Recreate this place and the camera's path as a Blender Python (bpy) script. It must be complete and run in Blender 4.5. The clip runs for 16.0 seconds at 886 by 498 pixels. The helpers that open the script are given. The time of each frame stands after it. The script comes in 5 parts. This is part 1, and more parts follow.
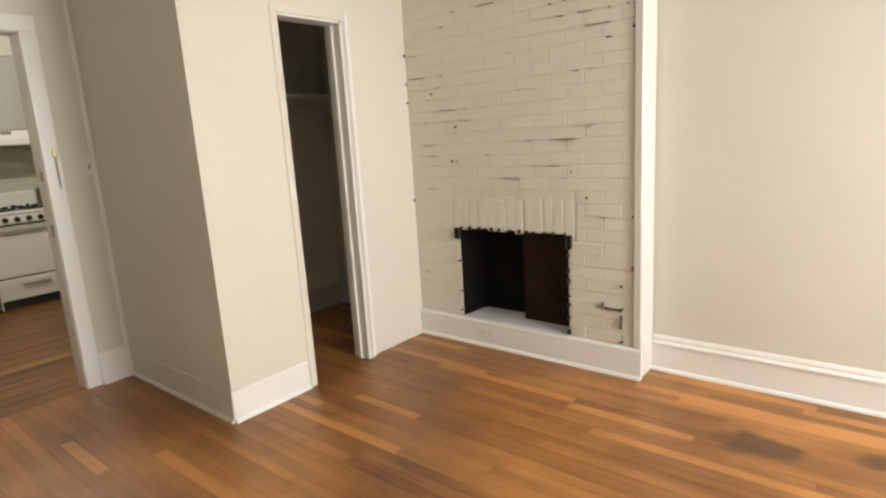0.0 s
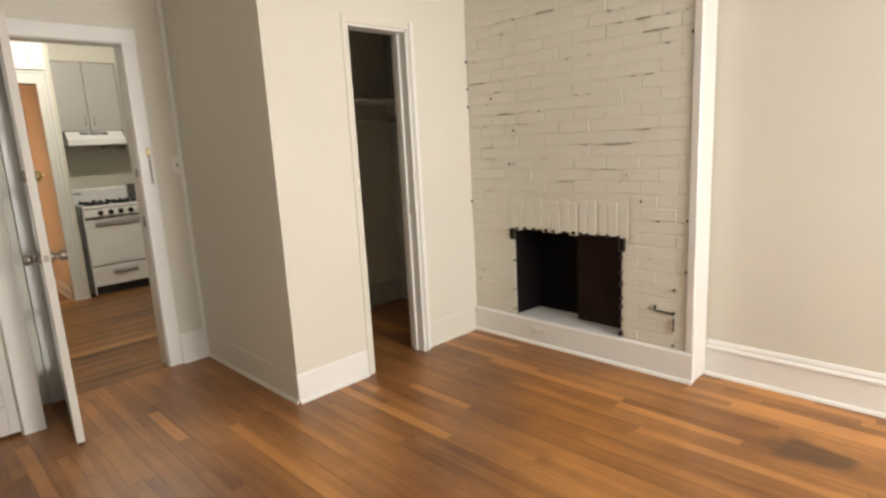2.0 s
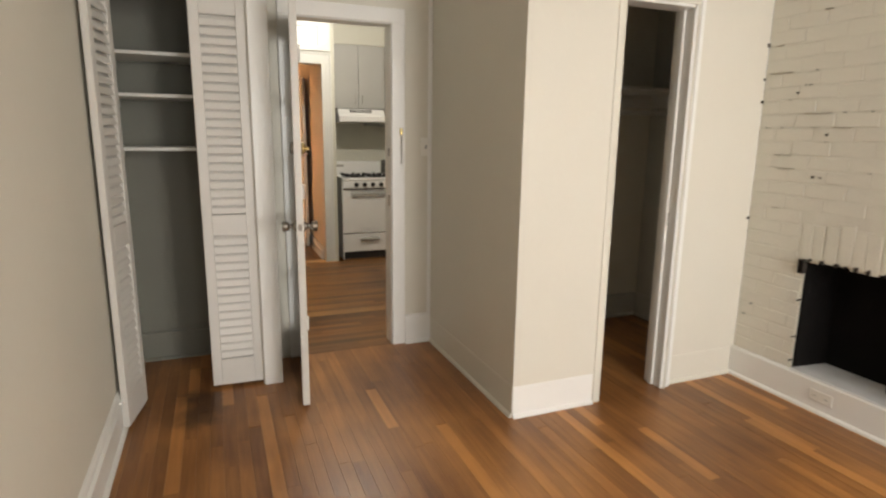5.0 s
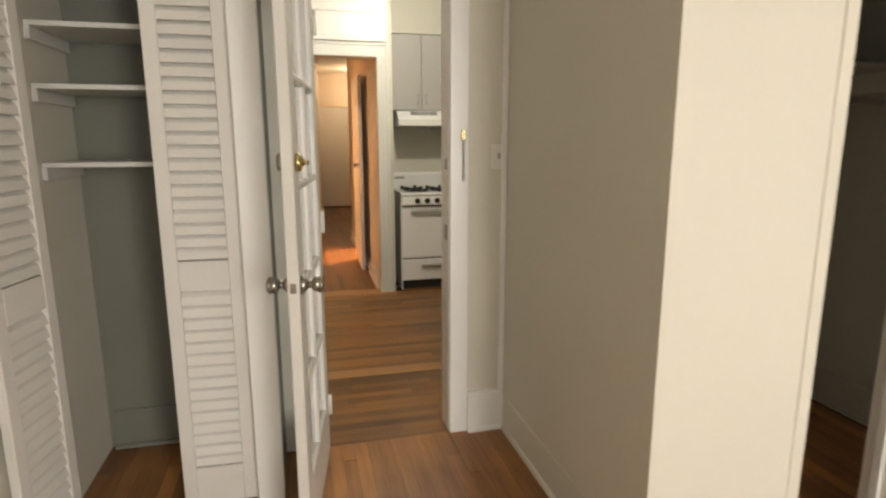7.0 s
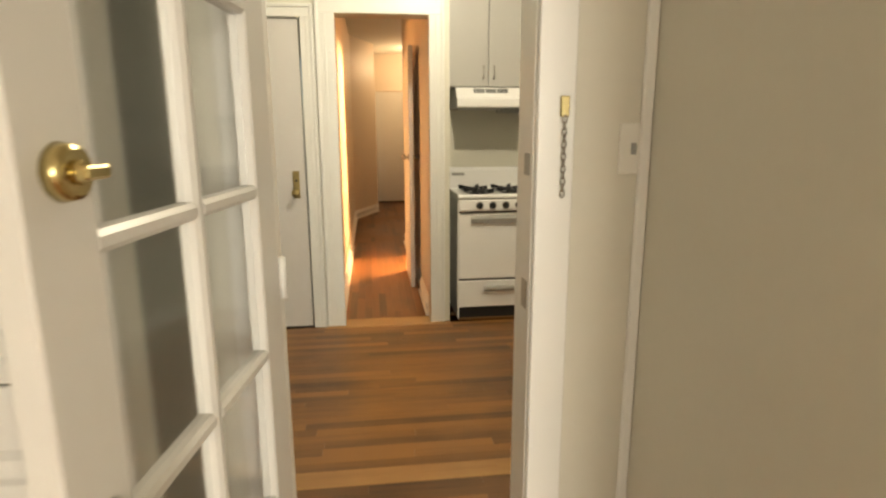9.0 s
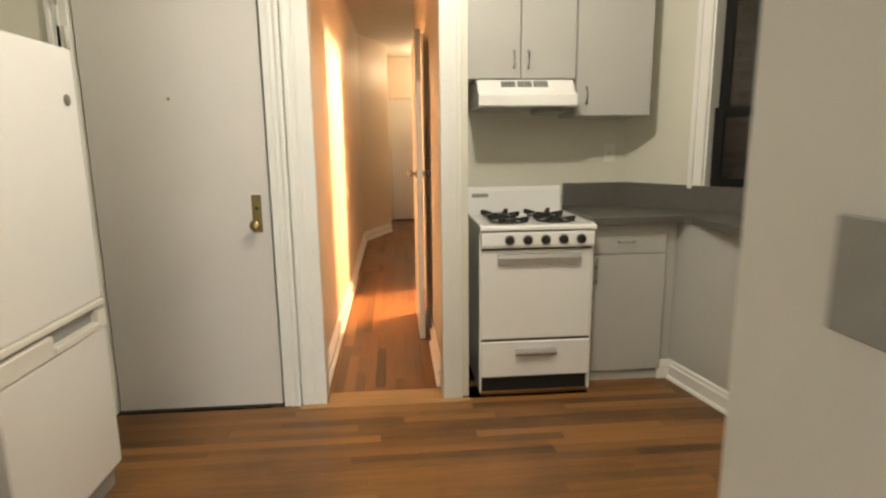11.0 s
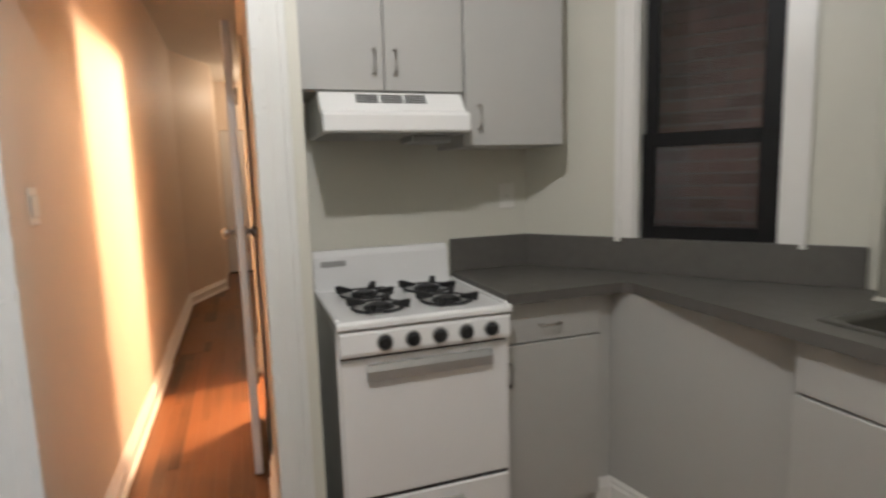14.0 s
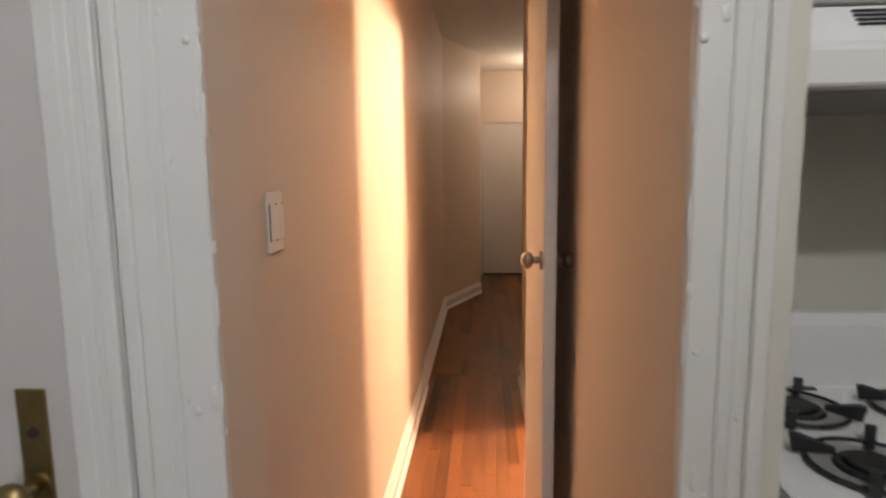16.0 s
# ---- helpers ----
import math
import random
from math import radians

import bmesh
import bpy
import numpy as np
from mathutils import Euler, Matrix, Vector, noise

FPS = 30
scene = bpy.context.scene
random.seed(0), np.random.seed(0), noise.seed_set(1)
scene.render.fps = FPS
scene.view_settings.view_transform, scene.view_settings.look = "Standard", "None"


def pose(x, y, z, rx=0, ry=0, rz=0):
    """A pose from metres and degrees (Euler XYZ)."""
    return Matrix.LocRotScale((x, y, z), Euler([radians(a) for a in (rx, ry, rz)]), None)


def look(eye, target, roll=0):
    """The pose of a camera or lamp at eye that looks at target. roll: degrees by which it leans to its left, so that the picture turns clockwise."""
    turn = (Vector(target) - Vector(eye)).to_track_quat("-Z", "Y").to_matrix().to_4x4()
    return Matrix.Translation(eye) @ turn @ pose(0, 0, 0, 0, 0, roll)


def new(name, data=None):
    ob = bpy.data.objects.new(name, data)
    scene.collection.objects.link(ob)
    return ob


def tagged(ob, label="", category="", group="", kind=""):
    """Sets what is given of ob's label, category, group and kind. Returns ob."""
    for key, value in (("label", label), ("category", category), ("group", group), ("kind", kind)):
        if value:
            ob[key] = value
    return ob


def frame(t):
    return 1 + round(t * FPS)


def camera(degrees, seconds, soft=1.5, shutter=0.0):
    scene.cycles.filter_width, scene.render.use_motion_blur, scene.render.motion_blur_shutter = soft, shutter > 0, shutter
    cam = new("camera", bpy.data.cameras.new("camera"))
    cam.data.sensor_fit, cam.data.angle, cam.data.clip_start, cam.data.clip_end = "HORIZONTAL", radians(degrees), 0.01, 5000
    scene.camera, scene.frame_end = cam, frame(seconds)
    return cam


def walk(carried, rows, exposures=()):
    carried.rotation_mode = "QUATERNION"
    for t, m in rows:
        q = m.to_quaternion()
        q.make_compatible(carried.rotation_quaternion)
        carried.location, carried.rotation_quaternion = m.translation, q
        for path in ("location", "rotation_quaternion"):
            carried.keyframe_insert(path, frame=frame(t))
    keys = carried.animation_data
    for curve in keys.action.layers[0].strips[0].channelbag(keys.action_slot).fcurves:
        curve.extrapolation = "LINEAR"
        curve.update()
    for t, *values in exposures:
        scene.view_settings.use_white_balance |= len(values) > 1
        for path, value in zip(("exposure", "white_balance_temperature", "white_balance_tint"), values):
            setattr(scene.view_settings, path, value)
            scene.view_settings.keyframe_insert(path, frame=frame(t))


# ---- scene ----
cam = camera(76.0, 16.0, soft=2.3, shutter=0.4)
PATH = [
    (0, (0.129, 0.167, 1.385), (-1.116, 1.681, 0.988), -3.5),
    (0.5, (0.204, 0.119, 1.376), (-1.066, 1.59, 0.904), -2.8),
    (1, (0.217, 0.078, 1.376), (-1.218, 1.37, 0.854), -3.7),
    (1.5, (0.25, 0.094, 1.382), (-1.14, 1.432, 0.854), -3.4),
    (2, (0.237, 0.077, 1.391), (-1.163, 1.453, 1.012), -3.1),
    (2.5, (0.215, 0.058, 1.401), (-1.356, 1.262, 1.117), -2.6),
    (3, (0.203, 0.058, 1.397), (-1.459, 1.143, 1.151), -1.1),
    (3.5, (0.16, 0.061, 1.395), (-1.593, 0.978, 1.105), -0.3),
    (4, (0.141, 0.063, 1.39), (-1.63, 0.93, 1.056), 1.0),
    (4.2, (0.132, 0.073, 1.392), (-1.642, 0.925, 1.035), 1.2),
    (6.3, (-0.796, 0.499, 1.401), (-2.677, 1.066, 1.027), -0.6),
    (6.5, (-0.883, 0.523, 1.394), (-2.762, 1.099, 1.025), -0.6),
    (7, (-1.17, 0.621, 1.388), (-3.076, 1.095, 1.013), -0.1),
    (7.5, (-1.435, 0.665, 1.388), (-3.362, 1.039, 1.005), -1.9),
    (8, (-1.786, 0.744, 1.375), (-3.716, 1.119, 1.007), -2.3),
    (8.5, (-2.084, 0.83, 1.367), (-4.019, 1.163, 0.988), -0.7),
    (9, (-2.379, 0.897, 1.362), (-4.321, 1.142, 0.953), -0.2),
    (9.2, (-2.507, 0.927, 1.37), (-4.454, 1.154, 0.971), -0.2),
    (11.5, (-3.682, 1.079, 1.336), (-5.641, 1.241, 0.966), -0.7),
    (12, (-3.866, 1.062, 1.344), (-5.786, 1.502, 0.998), -2.2),
    (12.5, (-4.018, 1.122, 1.333), (-5.832, 1.901, 1.012), -2.0),
    (13, (-4.179, 1.207, 1.324), (-5.823, 2.312, 1.046), -1.9),
    (13.5, (-4.325, 1.254, 1.34), (-6.043, 2.249, 1.096), -1.8),
    (14, (-4.563, 1.25, 1.376), (-6.433, 1.909, 1.111), -1.7),
    (14.5, (-4.776, 1.285, 1.381), (-6.742, 1.519, 1.096), -0.4),
    (15, (-4.998, 1.285, 1.389), (-6.975, 1.232, 1.089), 0.3),
    (15.5, (-5.277, 1.126, 1.396), (-7.254, 1.038, 1.109), -0.7),
    (16, (-5.565, 1.05, 1.398), (-7.543, 0.905, 1.137), -0.7),
]
EXPOSURES = [(0.0, -0.3, 6350, 10), (2.0, -0.33, 6400, 10), (4.2, -0.38, 6350, 10), (7.0, -0.3, 6600, 8), (8.0, -0.16, 7100, 6), (9.0, 0.06, 7400, 6), (11.3, 0.17, 6500, 8), (12.5, 0.22, 6200, 10),
             (13.0, 0.28, 5750, 10), (13.5, 0.15, 5800, 13), (14.0, -0.28, 5600, 13), (15.0, -0.78, 5550, 13), (16.0, -0.76, 5500, 15)]
walk(cam, [(t, look(eye, target, roll)) for t, eye, target, roll in PATH], EXPOSURES)

# ---- world and light ----
world = bpy.data.worlds.new("world")
scene.world = world
world.use_nodes = True
wn = world.node_tree.nodes
sky = wn.new("ShaderNodeTexSky")
sky.sky_type, sky.sun_disc = "NISHITA", False
sky.sun_elevation, sky.sun_rotation = radians(35), radians(60)
world.node_tree.links.new(sky.outputs[0], wn["Background"].inputs[0])
wn["Background"].inputs[1].default_value = 0.1


def area_lamp(name, eye, target, sx, sy, watts, colour):
    d = bpy.data.lights.new(name, "AREA")
    d.shape, d.size, d.size_y, d.energy, d.color, d.spread = "RECTANGLE", sx, sy, watts, colour, radians(140)
    o = new(name, d)
    o.matrix_world = look(eye, target)
    return o


def point_lamp(name, eye, watts, colour, radius):
    d = bpy.data.lights.new(name, "POINT")
    d.energy, d.color, d.shadow_soft_size = watts, colour, radius
    o = new(name, d)
    o.location = eye
    return o


DAY = (1.0, 0.965, 0.90)
area_lamp("window_daylight", (2.27, 0.75, 1.55), (0, 0.75, 1.1), 1.0, 1.7, 17, DAY)
area_lamp("window_daylight", (2.27, 2.25, 1.55), (0, 2.25, 1.1), 1.0, 1.7, 94, DAY)
point_lamp("kitchen_bulb", (-5.12, 1.36, 2.58), 66, (1.0, 0.92, 0.78), 0.035)
point_lamp("bathroom_bulb", (-8.82, 2.32, 2.0), 660, (1.0, 0.6, 0.31), 0.12)
# unseen fill lamp, added round the bend to brighten the far hall
point_lamp("hall_fill_bulb", (-12.6, 1.75, 2.45), 26, (1.0, 0.72, 0.44), 0.08)

# ---- materials ----


def mat(name, base, rough=0.5, metal=0.0, var=0.06, scale=3.0, bump=0.0, bscale=60.0, stretch=(1, 1, 1), rnd=0.0, island=0.0, coat=0.0, dirt=None, deep=0.004):
    """A procedural surface: a base colour varied at two scales, gloss that varies with it, and fine relief."""
    m = bpy.data.materials.new(name)
    m.use_nodes = True
    nt = m.node_tree
    n, l = nt.nodes, nt.links
    b = n["Principled BSDF"]
    b.inputs["Roughness"].default_value = rough
    b.inputs["Metallic"].default_value = metal
    b.inputs["Coat Weight"].default_value = coat
    tc = n.new("ShaderNodeTexCoord")
    mp = n.new("ShaderNodeMapping")
    mp.inputs["Scale"].default_value = stretch
    l.new(tc.outputs["Object"], mp.inputs[0])
    big = n.new("ShaderNodeTexNoise")
    big.inputs["Scale"].default_value, big.inputs["Detail"].default_value = scale, 4
    fine = n.new("ShaderNodeTexNoise")
    fine.inputs["Scale"].default_value, fine.inputs["Detail"].default_value = bscale, 3
    l.new(mp.outputs[0], big.inputs["Vector"])
    l.new(mp.outputs[0], fine.inputs["Vector"])
    add = n.new("ShaderNodeMath")
    add.operation = "MULTIPLY_ADD"
    l.new(fine.outputs["Fac"], add.inputs[0])
    add.inputs[1].default_value = 0.35
    l.new(big.outputs["Fac"], add.inputs[2])
    ramp = n.new("ShaderNodeMapRange")
    ramp.inputs["From Min"].default_value, ramp.inputs["From Max"].default_value = 0.35, 1.0
    ramp.inputs["To Min"].default_value, ramp.inputs["To Max"].default_value = 1 - var, 1 + var
    l.new(add.outputs[0], ramp.inputs["Value"])
    val = ramp.outputs[0]
    for amount, node, sock in ((rnd, "ShaderNodeObjectInfo", "Random"), (island, "ShaderNodeNewGeometry", "Random Per Island")):
        if amount:
            oi = n.new(node)
            r2 = n.new("ShaderNodeMapRange")
            r2.inputs["To Min"].default_value, r2.inputs["To Max"].default_value = 1 - amount, 1 + amount
            l.new(oi.outputs[sock], r2.inputs["Value"])
            mu = n.new("ShaderNodeMath")
            mu.operation = "MULTIPLY"
            l.new(val, mu.inputs[0])
            l.new(r2.outputs[0], mu.inputs[1])
            val = mu.outputs[0]
    mix = n.new("ShaderNodeVectorMath")
    mix.operation = "SCALE"
    mix.inputs[0].default_value = base
    l.new(val, mix.inputs["Scale"])
    out = mix.outputs[0]
    if dirt:
        colour, amount, dscale = dirt
        dn = n.new("ShaderNodeTexNoise")
        dn.inputs["Scale"].default_value, dn.inputs["Detail"].default_value, dn.inputs["Roughness"].default_value = dscale, 6, 0.7
        l.new(tc.outputs["Object"], dn.inputs["Vector"])
        dr = n.new("ShaderNodeMapRange")
        dr.inputs["From Min"].default_value, dr.inputs["From Max"].default_value = 0.56, 0.74
        dr.inputs["To Max"].default_value = amount
        l.new(dn.outputs["Fac"], dr.inputs["Value"])
        mc = n.new("ShaderNodeMix")
        mc.data_type = "RGBA"
        l.new(dr.outputs[0], mc.inputs[0])
        l.new(out, mc.inputs[6])
        mc.inputs[7].default_value = (*colour, 1)
        out = mc.outputs[2]
    l.new(out, b.inputs["Base Color"])
    rr = n.new("ShaderNodeMapRange")
    rr.inputs["To Min"].default_value, rr.inputs["To Max"].default_value = max(0.02, rough - 0.08), min(1, rough + 0.08)
    l.new(big.outputs["Fac"], rr.inputs["Value"])
    l.new(rr.outputs[0], b.inputs["Roughness"])
    if bump:
        bp = n.new("ShaderNodeBump")
        bp.inputs["Strength"].default_value, bp.inputs["Distance"].default_value = min(1, bump), deep
        l.new(add.outputs[0], bp.inputs["Height"])
        l.new(bp.outputs[0], b.inputs["Normal"])
    return m


STAIN_X, STAIN_Y = -0.28, 2.68


def wood_floor(name, stretch, rnd, island, light=(0.53, 0.242, 0.07), dark=(0.11, 0.038, 0.011), board=0.24):
    """Oiled oak strip: each board its own tone, long grain, patchy wear, satin varnish."""
    m = bpy.data.materials.new(name)
    m.use_nodes = True
    nt = m.node_tree
    n, l = nt.nodes, nt.links
    b = n["Principled BSDF"]
    geo = n.new("ShaderNodeNewGeometry")
    rand = n.new("ShaderNodeObjectInfo").outputs["Random"] if rnd else geo.outputs["Random Per Island"]
    off = n.new("ShaderNodeVectorMath")
    off.operation = "MULTIPLY_ADD"
    cmb = n.new("ShaderNodeCombineXYZ")
    for i in range(3):
        l.new(rand, cmb.inputs[i])
    l.new(cmb.outputs[0], off.inputs[0])
    off.inputs[1].default_value = (17, 31, 7)
    l.new(geo.outputs["Position"], off.inputs[2])
    mp = n.new("ShaderNodeMapping")
    mp.inputs["Scale"].default_value = stretch
    l.new(off.outputs[0], mp.inputs[0])
    grain = n.new("ShaderNodeTexNoise")
    grain.inputs["Scale"].default_value, grain.inputs["Detail"].default_value, grain.inputs["Roughness"].default_value = 1.0, 6, 0.65
    l.new(mp.outputs[0], grain.inputs["Vector"])
    wear = n.new("ShaderNodeTexNoise")
    wear.inputs["Scale"].default_value, wear.inputs["Detail"].default_value = 1.3, 4
    l.new(geo.outputs["Position"], wear.inputs["Vector"])
    # tone = board + grain + wear
    a = n.new("ShaderNodeMath")
    a.operation = "MULTIPLY_ADD"
    l.new(grain.outputs["Fac"], a.inputs[0])
    a.inputs[1].default_value = 0.65
    a.inputs[2].default_value = -0.64
    c = n.new("ShaderNodeMath")
    c.operation = "MULTIPLY_ADD"
    l.new(rand, c.inputs[0])
    c.inputs[1].default_value = board
    l.new(a.outputs[0], c.inputs[2])
    # one board in ten is pale sapwood
    pale = n.new("ShaderNodeMath")
    pale.operation = "GREATER_THAN"
    l.new(rand, pale.inputs[0])
    pale.inputs[1].default_value = 0.9
    sap = n.new("ShaderNodeMath")
    sap.operation = "MULTIPLY_ADD"
    l.new(pale.outputs[0], sap.inputs[0])
    sap.inputs[1].default_value = 0.22
    l.new(c.outputs[0], sap.inputs[2])
    c = sap
    d = n.new("ShaderNodeMath")
    d.operation = "MULTIPLY_ADD"
    l.new(wear.outputs["Fac"], d.inputs[0])
    d.inputs[1].default_value = 1.4
    l.new(c.outputs[0], d.inputs[2])
    cr = n.new("ShaderNodeValToRGB")
    e = cr.color_ramp.elements
    e[0].position, e[0].color = 0.12, (*dark, 1)
    e[1].position, e[1].color = 0.95, (*light, 1)
    mid = e.new(0.5)
    mid.color = (0.6 * dark[0] + 0.4 * light[0], 0.6 * dark[1] + 0.4 * light[1], 0.6 * dark[2] + 0.4 * light[2], 1)
    l.new(d.outputs[0], cr.inputs[0])
    # old dark water stains, ragged, in two places; by the linen closet with shadow painted in
    blot = n.new("ShaderNodeTexNoise")
    blot.inputs["Scale"].default_value, blot.inputs["Detail"].default_value = 5.0, 5
    l.new(geo.outputs["Position"], blot.inputs["Vector"])
    col = cr.outputs[0]
    for cx, cy, rx, ry in ((STAIN_X, STAIN_Y, 0.46, 0.2), (STAIN_X + 0.55, STAIN_Y + 0.12, 0.4, 0.16), (-3.1, 0.05, 0.45, 0.3)):
        sb = n.new("ShaderNodeVectorMath")
        sb.operation = "SUBTRACT"
        l.new(geo.outputs["Position"], sb.inputs[0])
        sb.inputs[1].default_value = (cx, cy, 0)
        dv = n.new("ShaderNodeVectorMath")
        dv.operation = "DIVIDE"
        l.new(sb.outputs[0], dv.inputs[0])
        dv.inputs[1].default_value = (rx, ry, 1)
        le = n.new("ShaderNodeVectorMath")
        le.operation = "LENGTH"
        l.new(dv.outputs[0], le.inputs[0])
        fa = n.new("ShaderNodeMapRange")
        fa.inputs["From Min"].default_value, fa.inputs["From Max"].default_value = 0.25, 1.0
        fa.inputs["To Min"].default_value, fa.inputs["To Max"].default_value = 0.32, -0.25
        l.new(le.outputs["Value"], fa.inputs["Value"])
        su = n.new("ShaderNodeMath")
        su.operation = "ADD"
        l.new(fa.outputs[0], su.inputs[0])
        l.new(blot.outputs["Fac"], su.inputs[1])
        ma = n.new("ShaderNodeMapRange")
        ma.inputs["From Min"].default_value, ma.inputs["From Max"].default_value, ma.inputs["To Max"].default_value = 0.6, 0.85, 0.72
        l.new(su.outputs[0], ma.inputs["Value"])
        mx = n.new("ShaderNodeMix")
        mx.data_type = "RGBA"
        l.new(ma.outputs[0], mx.inputs[0])
        l.new(col, mx.inputs[6])
        mx.inputs[7].default_value = (0.045, 0.024, 0.014, 1)
        col = mx.outputs[2]
    l.new(col, b.inputs["Base Color"])
    rr = n.new("ShaderNodeMapRange")
    rr.inputs["To Min"].default_value, rr.inputs["To Max"].default_value = 0.26, 0.5
    l.new(wear.outputs["Fac"], rr.inputs["Value"])
    l.new(rr.outputs[0], b.inputs["Roughness"])
    bp = n.new("ShaderNodeBump")
    bp.inputs["Strength"].default_value, bp.inputs["Distance"].default_value = 0.25, 0.001
    l.new(grain.outputs["Fac"], bp.inputs["Height"])
    l.new(bp.outputs[0], b.inputs["Normal"])
    return m


def glass_mat(name, tint=(1, 1, 1), rough=0.02):
    m = bpy.data.materials.new(name)
    m.use_nodes = True
    b = m.node_tree.nodes["Principled BSDF"]
    b.inputs["Base Color"].default_value = (*tint, 1)
    b.inputs["Transmission Weight"].default_value = 1
    b.inputs["Roughness"].default_value = rough
    b.inputs["IOR"].default_value = 1.45
    return m


def glow_mat(name, colour, strength):
    m = bpy.data.materials.new(name)
    m.use_nodes = True
    b = m.node_tree.nodes["Principled BSDF"]
    b.inputs["Base Color"].default_value = (0.8, 0.78, 0.72, 1)
    b.inputs["Emission Color"].default_value = (*colour, 1)
    b.inputs["Emission Strength"].default_value = strength
    return m


WALL = mat("cream_wall_paint", (0.67, 0.64, 0.555), 0.55, var=0.03, scale=1.5, bump=0.12, bscale=45)
KWALL = mat("kitchen_wall_paint", (0.66, 0.645, 0.56), 0.5, var=0.03, scale=1.5, bump=0.12, bscale=45)
# cream hall paint with the peach of the lamplight mixed into its colour
HALLW_WARM = mat("hall_wall_paint_warm_lit", (0.7, 0.6, 0.49), 0.5, var=0.03, scale=1.5, bump=0.12, bscale=45)
CEIL = mat("ceiling_paint", (0.75, 0.73, 0.68), 0.7, var=0.03, bump=0.1)
TRIM = mat("white_gloss_trim_paint", (0.8, 0.79, 0.755), 0.32, var=0.03, scale=4, bump=0.25, bscale=14)
TRIMK = mat("thick_layered_trim_paint", (0.72, 0.72, 0.68), 0.36, var=0.025, scale=9, bump=0.3, bscale=22, deep=0.01)
DOORW = mat("white_door_paint", (0.66, 0.64, 0.6), 0.35, var=0.03, scale=3, bump=0.15, bscale=25)
EDOOR = mat("grey_white_door_paint", (0.57, 0.55, 0.52), 0.4, var=0.03, scale=2, bump=0.1, bscale=30)
BRICKP = mat("painted_brick", (0.69, 0.665, 0.58), 0.5, var=0.06, scale=6, bump=0.7, bscale=40, rnd=0.012, dirt=((0.5, 0.45, 0.37), 0.3, 9))
MORTAR = mat("painted_mortar", (0.67, 0.645, 0.56), 0.6, var=0.06, scale=8, bump=0.9, bscale=50)
SOOT = mat("sooty_firebox", (0.006, 0.005, 0.0045), 0.85, var=0.4, scale=6, bump=0.8, bscale=30)
SOOTR = mat("sooty_red_brick", (0.026, 0.014, 0.011), 0.8, var=0.3, scale=6, bump=0.8, bscale=30)
HEARTH = mat("painted_hearth_stone", (0.62, 0.62, 0.62), 0.6, var=0.1, scale=6, bump=0.4)
GAP = mat("dark_joint", (0.03, 0.024, 0.018), 0.9, var=0.3)
for sooty in (SOOT, SOOTR):
    sooty.node_tree.nodes["Principled BSDF"].inputs["Specular IOR Level"].default_value = 0.12
BARE_SHADE = mat("bare_mortar_shading", (0.5, 0.46, 0.38), 0.9, var=0.2, scale=20)
# closet paint with the linen closet's shade put into its colour
CLOSET_SHADED = mat("closet_paint_shaded", (0.17, 0.167, 0.137), 0.6, var=0.04, bump=0.1)
# lighter copy of it; the jutting closet's light is in the colour
CLOSET_LIT = mat("closet_paint_lit", (0.5, 0.5, 0.46), 0.6, var=0.04, bump=0.1)
CABG = mat("grey_cabinet_paint", (0.47, 0.465, 0.44), 0.42, var=0.03, scale=2, bump=0.1, bscale=50)
CABD = mat("cabinet_inner", (0.3, 0.3, 0.28), 0.6)
LAMI = mat("dark_grey_laminate", (0.108, 0.101, 0.09), 0.42, var=0.12, scale=25, bump=0.06, bscale=220)
HANDM = mat("satin_handle_metal", (0.45, 0.45, 0.44), 0.35, 0.5, var=0.05, scale=20)
ENAM = mat("white_enamel", (0.87, 0.87, 0.86), 0.22, var=0.015, coat=0.3)
HOODM = mat("white_hood_paint", (0.88, 0.88, 0.86), 0.3, var=0.015)
IRON = mat("black_cast_iron", (0.014, 0.014, 0.014), 0.55, var=0.3, bump=0.3)
BLACKP = mat("black_window_paint", (0.008, 0.0075, 0.0075), 0.5, var=0.2, bump=0.2, bscale=20)
BLACKP.node_tree.nodes["Principled BSDF"].inputs["Specular IOR Level"].default_value = 0.2
STEEL = mat("brushed_steel", (0.22, 0.215, 0.2), 0.34, 1.0, var=0.08, stretch=(4, 40, 40))
NICKEL = mat("worn_nickel", (0.36, 0.33, 0.29), 0.32, 1.0, var=0.15, scale=12)
BRASS = mat("polished_brass", (0.6, 0.49, 0.24), 0.2, 1.0, var=0.08)
OLDBR = mat("tarnished_brass", (0.3, 0.23, 0.1), 0.38, 1.0, var=0.2, scale=15)
FAUCET = mat("dull_bronze_faucet", (0.27, 0.26, 0.225), 0.32, 1.0, var=0.1)
PLATE = mat("switch_plastic", (0.78, 0.76, 0.7), 0.35, var=0.02)
SHELFM = mat("closet_shelf_paint", (0.66, 0.65, 0.61), 0.45, var=0.04)
GUNK = mat("smoke_grey_trim", (0.33, 0.33, 0.32), 0.4, var=0.04)
PIPEM = mat("cream_pipe_paint", (0.66, 0.64, 0.56), 0.35, var=0.05, bump=0.2)
REDB = mat("dim_red_brick", (0.11, 0.06, 0.05), 0.8, var=0.25, scale=5, bump=0.6, island=0.25)
REDM = mat("grey_mortar", (0.13, 0.12, 0.11), 0.85, var=0.15, bump=0.5)
SUBFL = mat("floor_joint", (0.09, 0.036, 0.014), 0.8, var=0.2)
GLASS = glass_mat("window_glass")
OLDGLASS = glass_mat("old_door_glass", (0.96, 0.97, 0.97), 0.08)
